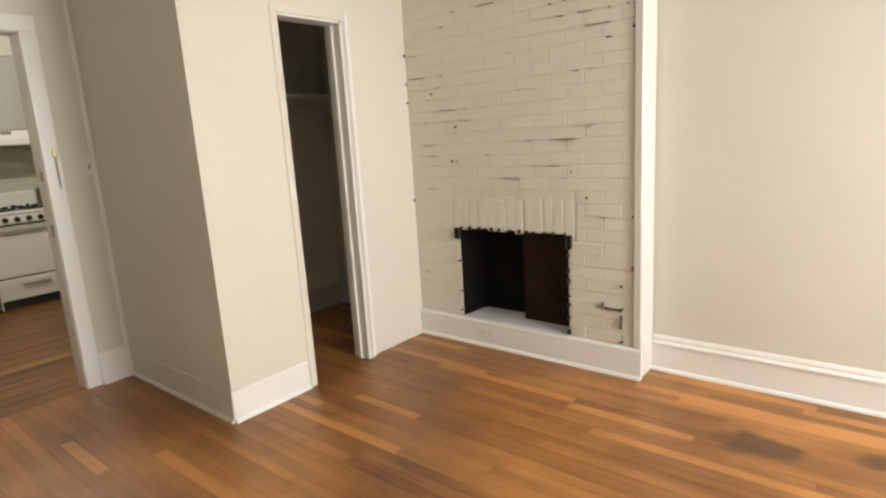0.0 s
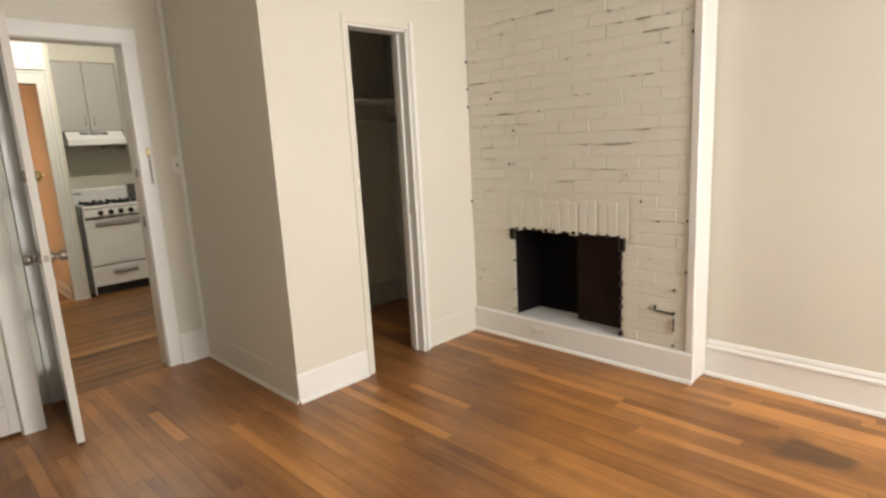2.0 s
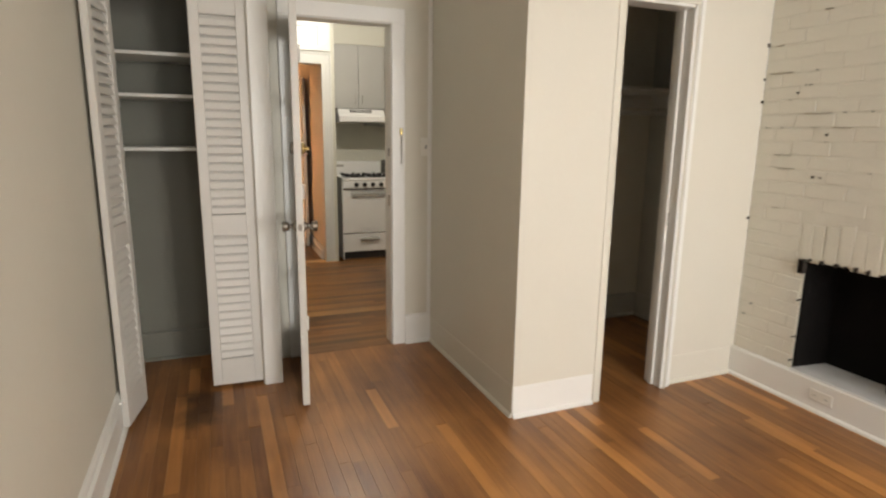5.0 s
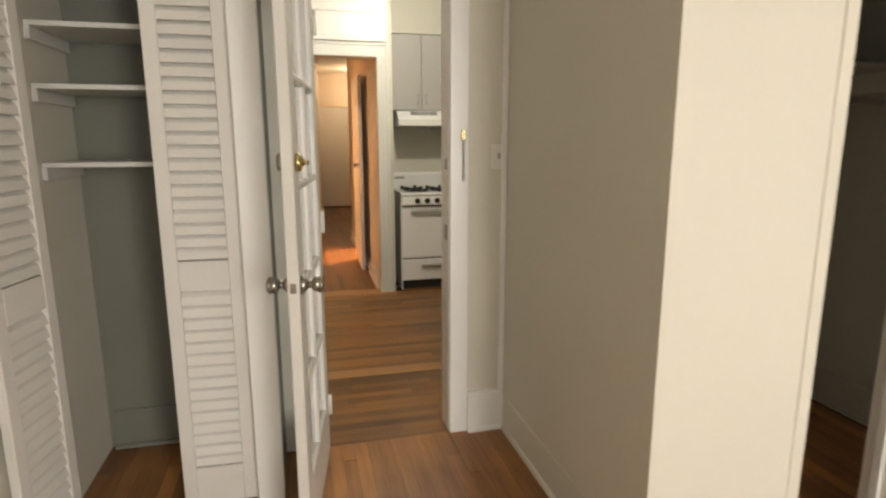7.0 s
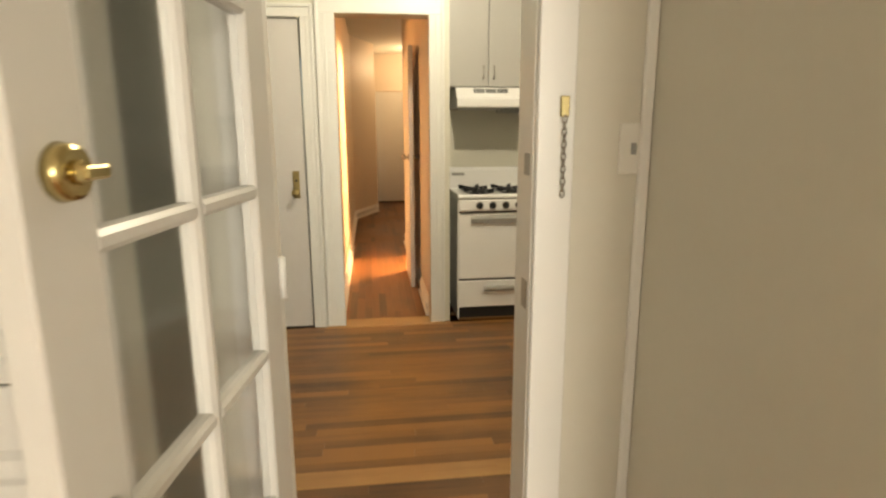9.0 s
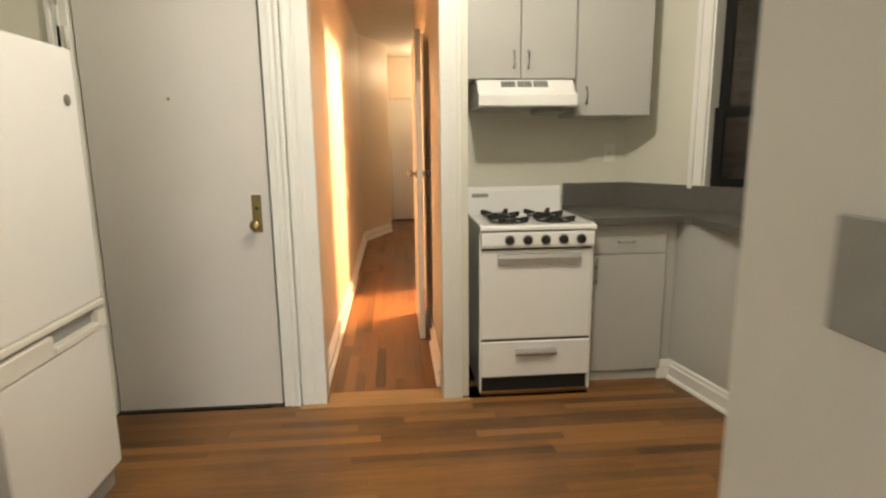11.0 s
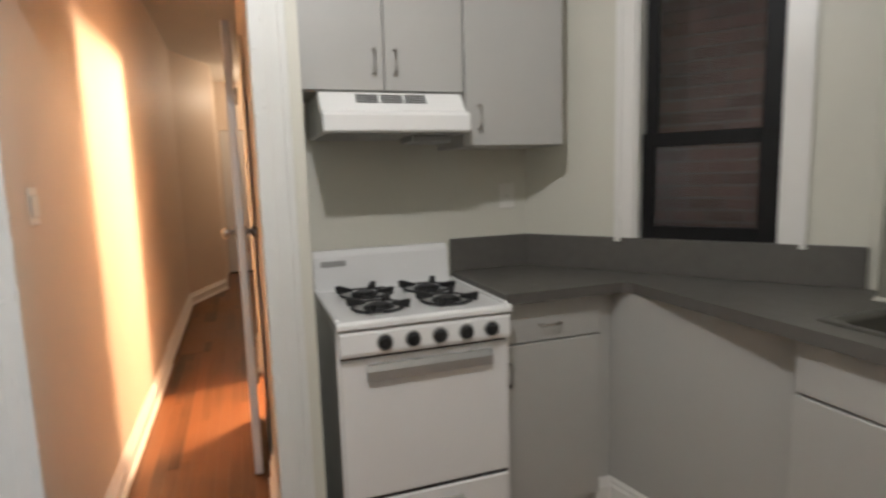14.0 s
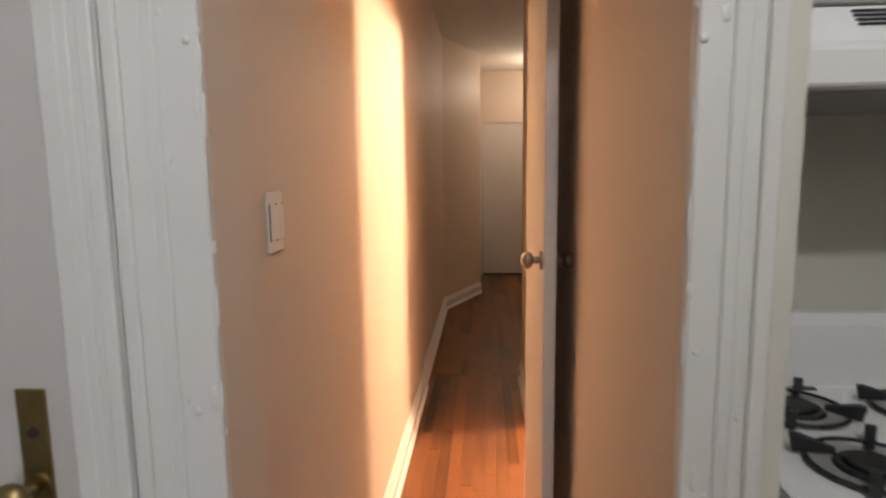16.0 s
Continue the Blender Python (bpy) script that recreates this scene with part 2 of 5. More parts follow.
LAMPG = glow_mat("lit_lamp_glass", (1.0, 0.93, 0.8), 0.8)
OAKX = wood_floor("oak_boards_lengthwise", (2.4, 34, 34), True, False)
OAKY = wood_floor("oak_boards_crosswise", (34, 2.4, 34), True, False, (0.255, 0.114, 0.03), (0.04, 0.0165, 0.0058), 0.5)
OAKP = wood_floor("pale_oak_board", (34, 2.4, 34), True, False, (0.48, 0.27, 0.1), (0.26, 0.125, 0.04))
OAKXI = wood_floor("oak_boards_far", (2.4, 34, 34), False, True)
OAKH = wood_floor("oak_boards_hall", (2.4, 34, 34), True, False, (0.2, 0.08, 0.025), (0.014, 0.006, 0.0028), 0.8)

# ---- small modelling tools ----


def link(name, bm, material, parent=None, label=""):
    me = bpy.data.meshes.new(name)
    bm.to_mesh(me)
    bm.free()
    me.materials.append(material)
    o = new(name, me)
    if parent:
        o.parent = parent
    if label:
        o["label"] = label
    return o


def part(name, bm, material, parent, label=""):
    return link(name, bm, material, parent, label)


def setting(name, bm, material, label, category="wall"):
    return tagged(link(name, bm, material), label, category, kind="structure")


def thing(name, label, category, group="", m=None):
    e = new(name)
    e.empty_display_size = 0.05
    if m is not None:
        e.matrix_world = m
    return tagged(e, label, category, group)


def box(x0, x1, y0, y1, z0, z1, bm=None, bevel=0.0, seg=1):
    own = bm is None
    b2 = bmesh.new()
    bmesh.ops.create_cube(b2, size=1, matrix=Matrix.Translation(((x0 + x1) / 2, (y0 + y1) / 2, (z0 + z1) / 2)) @ Matrix.Diagonal((abs(x1 - x0), abs(y1 - y0), abs(z1 - z0), 1)))
    if bevel:
        bmesh.ops.bevel(b2, geom=b2.edges[:], offset=bevel, segments=seg, affect="EDGES", profile=0.6)
    if own:
        return b2
    return merge(bm, b2)


def merge(bm, other):
    me = bpy.data.meshes.new("tmp")
    other.to_mesh(me)
    other.free()
    bm.from_mesh(me)
    bpy.data.meshes.remove(me)
    return bm


def boxes(*list_, bevel=0.0):
    bm = bmesh.new()
    for b in list_:
        box(*b, bm=bm, bevel=bevel)
    return bm


def cyl(p, q, r, r2=None, seg=16, bm=None, bevel=0.0):
    p, q = Vector(p), Vector(q)
    b2 = bmesh.new()
    d = q - p
    m = Matrix.Translation((p + q) / 2) @ d.to_track_quat("Z", "Y").to_matrix().to_4x4()
    bmesh.ops.create_cone(b2, cap_ends=True, segments=seg, radius1=r, radius2=r if r2 is None else r2, depth=d.length, matrix=m)
    if bevel:
        es = [e for e in b2.edges if any(len(f.verts) > 4 for f in e.link_faces)]
        bmesh.ops.bevel(b2, geom=es, offset=bevel, segments=2, affect="EDGES")
    for f in b2.faces:
        f.smooth = len(f.verts) == 4
    return b2 if bm is None else merge(bm, b2)


def ball(c, rx, ry, rz, bm=None, seg=16):
    b2 = bmesh.new()
    bmesh.ops.create_uvsphere(b2, u_segments=seg, v_segments=10, radius=1, matrix=Matrix.Translation(c) @ Matrix.Diagonal((rx, ry, rz, 1)))
    for f in b2.faces:
        f.smooth = True
    return b2 if bm is None else merge(bm, b2)


def tube(points, r, seg=8, bm=None):
    """A round bar along a line of points."""
    b2 = bmesh.new()
    pts = [Vector(p) for p in points]
    rings = []
    for i, p in enumerate(pts):
        d = (pts[min(i + 1, len(pts) - 1)] - pts[max(i - 1, 0)]).normalized()
        q = d.to_track_quat("Z", "Y")
        rings.append([b2.verts.new(p + q @ Vector((r * math.cos(a), r * math.sin(a), 0))) for a in (k * math.tau / seg for k in range(seg))])
    for a, b in zip(rings, rings[1:]):
        for k in range(seg):
            f = b2.faces.new((a[k], a[(k + 1) % seg], b[(k + 1) % seg], b[k]))
            f.smooth = True
    b2.faces.new(rings[0][::-1])
    b2.faces.new(rings[-1])
    return b2 if bm is None else merge(bm, b2)


def prism(outline, axis, a, b, bevel=0.0):
    """A profile (pairs) pushed along axis 'x', 'y' or 'z' from a to b."""
    bm = bmesh.new()

    def v(u, w, t):
        return {"x": (t, u, w), "y": (u, t, w), "z": (u, w, t)}[axis]
    lo = [bm.verts.new(v(u, w, a)) for u, w in outline]
    hi = [bm.verts.new(v(u, w, b)) for u, w in outline]
    k = len(outline)
    bm.faces.new(lo)
    bm.faces.new(hi[::-1])
    for i in range(k):
        bm.faces.new((lo[i], hi[i], hi[(i + 1) % k], lo[(i + 1) % k]))
    bmesh.ops.recalc_face_normals(bm, faces=bm.faces[:])
    if bevel:
        bmesh.ops.bevel(bm, geom=bm.edges[:], offset=bevel, segments=1, affect="EDGES")
    return bm


# ---- structure: living room ----
CZ = 2.75
XB, XD, XK, XF = 2.2, -3.63, -3.76, -6.30   # window wall, door wall, its kitchen face, far kitchen wall
YL, YA, YF = -0.28, 3.26, 3.076             # left wall, alcove wall, brick face
setting("wall_left", box(-3.97, XB, YL - 0.12, YL, 0, CZ), WALL, "plain cream painted wall beside the closet")
setting("wall_window", boxes((XB, XB + 0.2, YL, 0.2, 0, CZ), (XB, XB + 0.2, 1.3, 1.7, 0, CZ), (XB, XB + 0.2, 2.8, YA, 0, CZ),
        (XB, XB + 0.2, 0.2, 1.3, 0, 0.65), (XB, XB + 0.2, 1.7, 2.8, 0, 0.65), (XB, XB + 0.2, 0.2, 1.3, 2.45, CZ), (XB, XB + 0.2, 1.7, 2.8, 2.45, CZ)),
        WALL, "cream painted outer wall with two tall window openings")
for i, y in enumerate((0.2, 1.7)):
    w = setting("window_%d" % (i + 2), boxes((XB + 0.09, XB + 0.13, y, y + 0.05, 0.65, 2.45), (XB + 0.09, XB + 0.13, y + 1.05, y + 1.1, 0.65, 2.45),
                (XB + 0.09, XB + 0.13, y + 0.05, y + 1.05, 0.65, 0.72), (XB + 0.09, XB + 0.13, y + 0.05, y + 1.05, 2.38, 2.45), (XB + 0.09, XB + 0.13, y + 0.05, y + 1.05, 1.53, 1.58)),
                TRIM, "white double-hung sash window letting in daylight", "window")
    g = part("pane", box(XB + 0.105, XB + 0.111, y + 0.05, y + 1.05, 0.72, 2.38), GLASS, w)
    g.visible_shadow = False
setting("wall_alcove", box(-0.93, XB, YA, YA + 0.14, 0, CZ), WALL, "plain cream wall in the alcove beside the chimney breast")
setting("ceiling", box(-14.2, XB + 0.2, -1.0, 3.7, CZ, CZ + 0.1), CEIL, "flat white painted ceiling", "ceiling")
# the jutting closet
XC, YC = -2.437, 1.533
setting("wall_closet_front", boxes((XC - 0.1, XC, YC, 2.06, 0, CZ), (XC - 0.1, XC, 2.06, 2.505, 2.055, CZ)), WALL, "bright cream wall of the jutting closet")
setting("wall_closet_return", box(XC - 0.14, XC - 0.052, 2.505, 3.3, 0, CZ), WALL, "cream wall between the closet opening and the brick chimney")
setting("wall_closet_side", box(XD, XC - 0.1, YC, YC + 0.1, 0, CZ), WALL, "shaded cream side wall of the jutting closet")
setting("wall_closet_end", box(XD, XC - 0.14, 3.3, 3.4, 0, CZ), CLOSET_LIT, "grey painted end wall inside the closet")
setting("wall_door", boxes((XK, XD, 0.50, 0.665, 0, CZ), (XK, XD, 1.27, 3.4, 0, CZ), (XK, XD, 0.665, 1.27, 2.065, CZ)), WALL, "cream wall with the doorway to the kitchen")
# linen closet with the louvred doors
XL = -3.265
setting("wall_linen_front", boxes((XL - 0.09, XL, YL, 0.5, 2.06, CZ), (XL - 0.1, XL - 0.005, 0.4, 0.5, 0, 2.06)), WALL, "cream front wall and white post of the linen closet")
setting("wall_linen_side", box(-3.87, XL - 0.1, 0.42, 0.5, 0, CZ), CLOSET_SHADED, "side wall inside the linen closet, shade darkening its colour")
setting("wall_linen_back", box(-3.97, -3.87, YL, 0.5, 0, CZ), CLOSET_SHADED, "back wall inside the linen closet, shade darkening its colour")

# chimney breast behind the bricks
FX0, FX1, FZ0, FZ1 = -2.115, -1.335, 0.172, 0.78
BX0, BX1 = -2.489, -0.956
MY = YF + 0.0026
breast = setting("wall_chimney", boxes((-2.489, FX0, MY, 3.56, 0, CZ), (FX1, -0.93, MY, 3.56, 0, CZ), (FX0, FX1, MY, 3.56, FZ1, CZ), (FX0, FX1, MY, 3.56, 0, FZ0 - 0.03),
                 (FX0, FX1, 3.48, 3.56, FZ0 - 0.03, FZ1)), MORTAR, "cream painted brick chimney breast with a small fireplace")
edge = setting("trim", box(-0.956, -0.905, YF - 0.012, YF + 0.17, 0.0, CZ, bevel=0.008), DOORW, "white painted corner trim on the chimney breast", "trim")

# kitchen
setting("wall_kitchen_left", box(XF - 0.12, XK, -0.95, -0.83, 0, CZ), KWALL, "cream kitchen wall behind the refrigerator")
setting("wall_kitchen_far", boxes((XF - 0.12, XF, -0.83, -0.36, 0, CZ), (XF - 0.12, XF, -0.36, 0.47, 2.07, CZ), (XF - 0.12, XF, 0.47, 0.655, 0, CZ), (XF - 0.12, XF, 0.655, 1.31, 2.11, CZ)),
        KWALL, "cream kitchen wall with the entry door and hall doorway")
setting("wall_kitchen_post", boxes((-6.93, XF - 0.12, 1.36, 1.44, 0, CZ), (XF - 0.12, XF, 1.31, 1.44, 0, CZ)), KWALL, "cream wall end between the hall doorway and the stove")
XS, YS = -6.93, 3.25
setting("wall_stove", box(XS - 0.12, XS, 1.445, 2.6, 0, CZ), KWALL, "cream painted kitchen wall behind the stove")
setting("wall_sink", box(-5.9, XK, YS, YS + 0.14, 0, CZ), KWALL, "cream painted kitchen wall behind the sink")
DG0, DG1 = Vector((XS, 2.5, 0)), Vector((-5.88, YS, 0))
DGA = math.atan2(DG1.y - DG0.y, DG1.x - DG0.x)
DGL = (DG1 - DG0).length
DGM = Matrix.Translation(DG0) @ Matrix.Rotation(DGA, 4, "Z")   # local x along the wall, local y out of the room
WX0, WX1 = 0.50, 1.03
o = setting("wall_kitchen_window", boxes((-0.1, WX0, 0, 0.2, 0, CZ), (WX1, DGL + 0.1, 0, 0.2, 0, CZ), (WX0, WX1, 0, 0.2, 0, 1.06), (WX0, WX1, 0, 0.2, 2.5, CZ)), KWALL, "slanting cream kitchen wall with the window")
o.matrix_world = DGM

# hall
HL, HR = 0.65, 1.31
setting("wall_hall_left", boxes((-9.15, XF - 0.12, HL - 0.12, HL, 0, CZ), (-11.35, -9.15, HL - 0.12, HL - 0.012, 0, CZ)), HALLW_WARM, "peach-lit cream hall wall")
setting("wall_hall_bend", prism([(-11.35, HL - 0.012), (-12.21, 1.0), (-13.4, 1.0), (-13.4, 0.5), (-11.35, 0.5)], "z", 0, CZ), HALLW_WARM, "slanting cream wall at the hall's bend")
setting("wall_hall_right", boxes((-7.92, -6.93, HR, HR + 0.12, 0, CZ), (-6.93, XF - 0.12, HR, 1.36, 0, CZ), (-9.35, -8.62, HR, HR + 0.12, 0, CZ), (-8.62, -7.92, HR, HR + 0.12, 2.06, CZ)), HALLW_WARM, "peach-lit cream hall wall with the bathroom doorway")
setting("wall_hall_jog", boxes((-9.47, -9.35, HR, 3.2, 0, CZ)), HALLW_WARM, "cream wall where the hall widens")
setting("wall_hall_far_right", boxes((-13.4, -9.47, 2.3, 2.42, 0, CZ)), HALLW_WARM, "cream wall of the hall's far part")
setting("wall_hall_end", boxes((-13.55, -13.4, 0.5, 1.03, 0, CZ), (-13.55, -13.4, 1.85, 2.42, 0, CZ), (-13.55, -13.4, 1.03, 1.85, 2.08, CZ)), HALLW_WARM, "cream end wall of the hall around a white door")
setting("wall_bathroom", boxes((-9.35, -7.05, 3.08, 3.2, 0, CZ), (-7.17, -7.05, HR + 0.12, 3.08, 0, CZ)), HALLW_WARM, "plain bathroom wall beyond the hall")

# ---- floors ----


def board_mesh(length, width):
    bm = bmesh.new()
    h, c = 0.012, 0.0003
    lo = [bm.verts.new((x, y, -h)) for x, y in ((0, 0), (length, 0), (length, width), (0, width))]
    mid_ = [bm.verts.new((x, y, -c)) for x, y in ((0, 0), (length, 0), (length, width), (0, width))]
    top = [bm.verts.new((x, y, 0)) for x, y in ((c, c), (length - c, c), (length - c, width - c), (c, width - c))]
    for a, b in ((lo, mid_), (mid_, top)):
        for i in range(4):
            bm.faces.new((a[i], a[(i + 1) % 4], b[(i + 1) % 4], b[i]))
    bm.faces.new(top)
    me = bpy.data.meshes.new("board")
    bm.to_mesh(me)
    bm.free()
    return me


def lay(parent, x0, x1, y0, y1, along, material, near=None, far_material=None, width=0.057, keep=None, odd=None, odd_material=None):
    """Strip boards over a rectangle; those inside the stretch 'near' are boards of their own, the rest are joined."""
    rng = random.Random(7 + int(100 * abs(x0)))
    cache = {}
    rest = bmesh.new()
    u0, u1, v0, v1 = (x0, x1, y0, y1) if along == "x" else (y0, y1, x0, x1)
    rows = int(math.ceil((v1 - v0) / width))
    for r in range(rows):
        v = v0 + r * width
        w = min(width, v1 - v) - 0.0005
        if w < 0.012:
            continue
        u = u0 - rng.uniform(0, 0.8)
        while u < u1:
            length = rng.choice((0.45, 0.6, 0.75, 0.9, 1.1, 1.35, 1.6))
            a, b = max(u, u0), min(u + length, u1)
            u += length
            if b - a < 0.03:
                continue
            ln = round(b - a, 2) - 0.0006
            key = (ln, round(w, 4))
            z = rng.uniform(-0.0006, 0.0004)
            m = Matrix.Translation((a, v, z)) if along == "x" else Matrix.Translation((v + w, a, z)) @ Matrix.Rotation(math.pi / 2, 4, "Z")
            cx, cy = (m @ Vector((ln / 2, w / 2, 0))).xy
            if keep and not keep(cx, cy):
                continue
            if near is None or near(cx, cy):
                pale = bool(odd and odd(cx, cy))
                key = (*key, pale)
                if key not in cache:
                    cache[key] = board_mesh(*key[:2])
                    cache[key].materials.append(odd_material if pale else material)
                o = new("floor_board", cache[key])
                o.parent = parent
                o.matrix_world = m
            else:
                me = board_mesh(*key)
                me.transform(m)
                rest.from_mesh(me)
                bpy.data.meshes.remove(me)
    if len(rest.verts):
        tagged(part("floor_boards", rest, far_material, parent), kind="stuff")
    else:
        rest.free()

# ---- trim and doors ----


def skirting(name, p, q, height, thick, material, label, shoe=True, cap=False):
    """A baseboard on the wall line p-q; it juts to the left of that direction."""
    p, q = Vector((*p, 0)), Vector((*q, 0))
    d = (q - p)
    m = Matrix.Translation(p) @ Matrix.Rotation(math.atan2(d.y, d.x), 4, "Z")
    prof = [(0, 0), (thick, 0), (thick, height - 0.012), (thick * 0.55, height), (0, height)]
    if cap:
        prof = [(0, 0), (thick, 0), (thick, height - 0.055), (thick + 0.008, height - 0.05), (thick + 0.008, height - 0.04), (thick * 0.8, height - 0.028), (thick * 0.8, height - 0.018), (thick * 0.4, height - 0.004), (0, height)]
    b = prism(prof, "x", 0, d.length)
    if shoe:
        merge(b, prism([(thick, 0), (thick + 0.016, 0), (thick + 0.014, 0.01), (thick + 0.008, 0.016), (thick, 0.019)], "x", 0, d.length))
    o = setting(name, b, material, label, "baseboard")
    o.matrix_world = m
    return o


BBL = "white glossy painted baseboard along the wall"
skirting("baseboard", (XB, YA), (-0.905, YA), 0.205, 0.018, TRIM, "tall white moulded baseboard in the alcove", cap=True)
skirting("baseboard", (-0.905, YF), (-2.489, YF), 0.172, 0.022, TRIM, "white painted baseboard under the brick fireplace")
skirting("baseboard", (XL, YL), (XB, YL), 0.19, 0.018, TRIM, BBL, cap=True)
skirting("baseboard", (XC, 2.01), (XC, YC), 0.165, 0.004, TRIM, "low white painted base on the closet wall")
skirting("baseboard", (XC, YC), (XD, YC), 0.165, 0.004, WALL, "cream base with a white shoe strip on the closet side")
skirting("baseboard", (XC - 0.052, YF - 0.025), (XC - 0.052, 2.572), 0.165, 0.004, WALL, "cream painted base beside the closet opening")
skirting("baseboard", (XD, YC - 0.005), (XD, 1.348), 0.2, 0.022, TRIM, "white block of baseboard beside the kitchen doorway")
skirting("baseboard", (-3.87, 0.41), (-3.87, YL + 0.02), 0.18, 0.015, CLOSET_SHADED, "painted baseboard in the linen closet, shade darkening its colour")
skirting("baseboard", (XD, 3.28), (XD, 1.64), 0.18, 0.015, CLOSET_LIT, "grey painted baseboard in the closet")
skirting("baseboard", (XC - 0.15, 3.3), (XD, 3.3), 0.18, 0.015, CLOSET_LIT, "grey painted baseboard in the closet")
skirting("baseboard", (-9.15, HL), (XF - 0.12, HL), 0.13, 0.016, TRIM, "white baseboard along the hall", cap=True)
skirting("baseboard", (-11.35, HL - 0.012), (-9.15, HL - 0.012), 0.13, 0.016, TRIM, "white baseboard along the hall", cap=True)
skirting("baseboard", (-12.21, 1.0), (-11.35, HL - 0.012), 0.13, 0.016, TRIM, "white baseboard at the hall's bend", cap=True)
skirting("baseboard", (-7.15, HR), (-7.85, HR), 0.13, 0.012, TRIM, "white baseboard behind the bathroom door", shoe=False)
skirting("baseboard", (XF - 0.13, HR), (-7.15, HR), 0.13, 0.016, TRIM, "white baseboard in the hall", cap=True)
skirting("baseboard", (-8.7, HR), (-9.35, HR), 0.13, 0.016, TRIM, "white baseboard in the hall", cap=True)


def casing(name, axis, face, side, a, b, top, width, thick, material, label, widths=None, stepped=False):
    """Door trim on a wall: two legs and a head round the opening a-b. side: the way it juts."""
    wa, wb = widths or (width, width)
    bm = bmesh.new()

    def put(u0, u1, z0, z1, t0, t1):
        f0, f1 = sorted((face + side * t0, face + side * t1))
        if axis == "x":
            box(f0, f1, u0, u1, z0, z1, bm, 0.003)
        else:
            box(u0, u1, f0, f1, z0, z1, bm, 0.003)
    put(a - wa, a, 0, top, 0, thick)
    put(b, b + wb, 0, top, 0, thick)
    put(a - wa, b + wb, top, top + width, 0, thick)
    if stepped:
        put(a - wa, a - wa + 0.022, 0, top + width, thick, thick + 0.009)
        put(b + wb - 0.022, b + wb, 0, top + width, thick, thick + 0.009)
        put(a - wa * 0.6, a - wa * 0.6 + 0.02, 0, top, thick, thick + 0.004)
        put(b + wb * 0.6 - 0.02, b + wb * 0.6, 0, top, thick, thick + 0.004)
        put(a - wa + 0.022, b + wb - 0.022, top + width - 0.022, top + width, thick, thick + 0.009)
    return setting(name, bm, material, label, "door trim")


def jamb(axis, f0, f1, a, b, top, material, label, t=0.02):
    bm = bmesh.new()
    for u0, u1, z0, z1 in ((a, a + t, 0, top - t), (b - t, b, 0, top - t), (a, b, top - t, top)):
        box(*((f0, f1, u0, u1) if axis == "x" else (u0, u1, f0, f1)), z0, z1, bm, 0.002)
    return setting("trim", bm, material, label, "door frame")


# kitchen doorway
casing("trim", "x", XD, 1, 0.68, 1.262, 2.058, 0.085, 0.018, TRIM, "white painted door trim round the kitchen doorway", (0.09, 0.085))
jamb("x", XK + 0.001, XD, 0.665, 1.27, 2.065, TRIM, "white painted frame of the kitchen doorway", 0.012)
# closet opening
casing("trim", "x", XC - 0.002, 1, 2.062, 2.50, 2.048, 0.045, 0.008, WALL, "cream painted trim round the closet opening", (0.045, 0.012))
bm = boxes((XC - 0.10, XC - 0.065, 2.474, 2.487, 0, 2.035), (XC - 0.14, XC - 0.005, 2.487, 2.505, 0, 2.035), (XC - 0.05, XC - 0.02, 2.505, 2.57, 0, 2.1), (XC - 0.045, XC - 0.008, 2.53, 2.55, 0, 2.1), (XC - 0.12, XC - 0.005, 2.06, 2.487, 2.035, 2.055), bevel=0.003)
cf = setting("trim", bm, TRIM, "white painted frame on the far side of the closet opening", "door frame")
part("strike_plate", box(XC - 0.09, XC - 0.06, 2.484, 2.487, 0.93, 1.0), NICKEL, cf)
setting("trim", box(XD, XD + 0.012, 1.505, 1.532, 0.2, CZ, bevel=0.004), TRIM, "thin white corner moulding beside the kitchen doorway", "trim")
# linen closet head and sides
bm = boxes((XL, XL + 0.016, YL, 0.51, 2.05, 2.11), (XL, XL + 0.028, YL, 0.515, 2.085, 2.115), (XL - 0.003, XL + 0.012, YL, YL + 0.05, 0.19, 2.05), (XL - 0.003, XL + 0.01, 0.405, 0.503, 0, 2.05), bevel=0.003)
setting("trim", bm, TRIM, "white painted trim round the linen closet", "door trim")
# hall doorway and entry door
tk = casing("trim", "x", XF, 1, 0.692, 1.303, 2.10, 0.115, 0.02, TRIMK, "thickly painted white trim round the hall doorway", (0.124, 0.10), stepped=True)
rng = random.Random(31)
lumps = bmesh.new()
for i in range(46):
    y = rng.choice((rng.uniform(0.64, 0.69), rng.uniform(0.6, 0.69), rng.uniform(1.305, 1.34), rng.uniform(1.305, 1.39)))
    ball((XF + 0.0195, y, rng.uniform(0.25, 2.0)), rng.uniform(0.0015, 0.004), rng.uniform(0.003, 0.007), rng.choice((0.004, 0.006, 0.01, 0.018)), lumps, 8)
for i in range(30):
    y = rng.choice((0.692, 1.303))
    ball((XF + rng.uniform(0.008, 0.018), y, rng.uniform(0.25, 2.0)), rng.uniform(0.003, 0.006), rng.uniform(0.0015, 0.0035), rng.choice((0.005, 0.01, 0.02, 0.03)), lumps, 8)
part("paint_lumps", lumps, TRIMK, tk, "lumps and runs of old white paint")
jamb("x", XF - 0.14, XF + 0.004, 0.655, 1.31, 2.108, HALLW_WARM, "peach-lit painted frame of the hall doorway", 0.009)
setting("trim", box(XF - 0.135, XF + 0.006, 0.6645, 0.6885, 0, 2.098, bevel=0.004), HALLW_WARM, "thick peach-lit door stop beside the hall wall", "door frame")
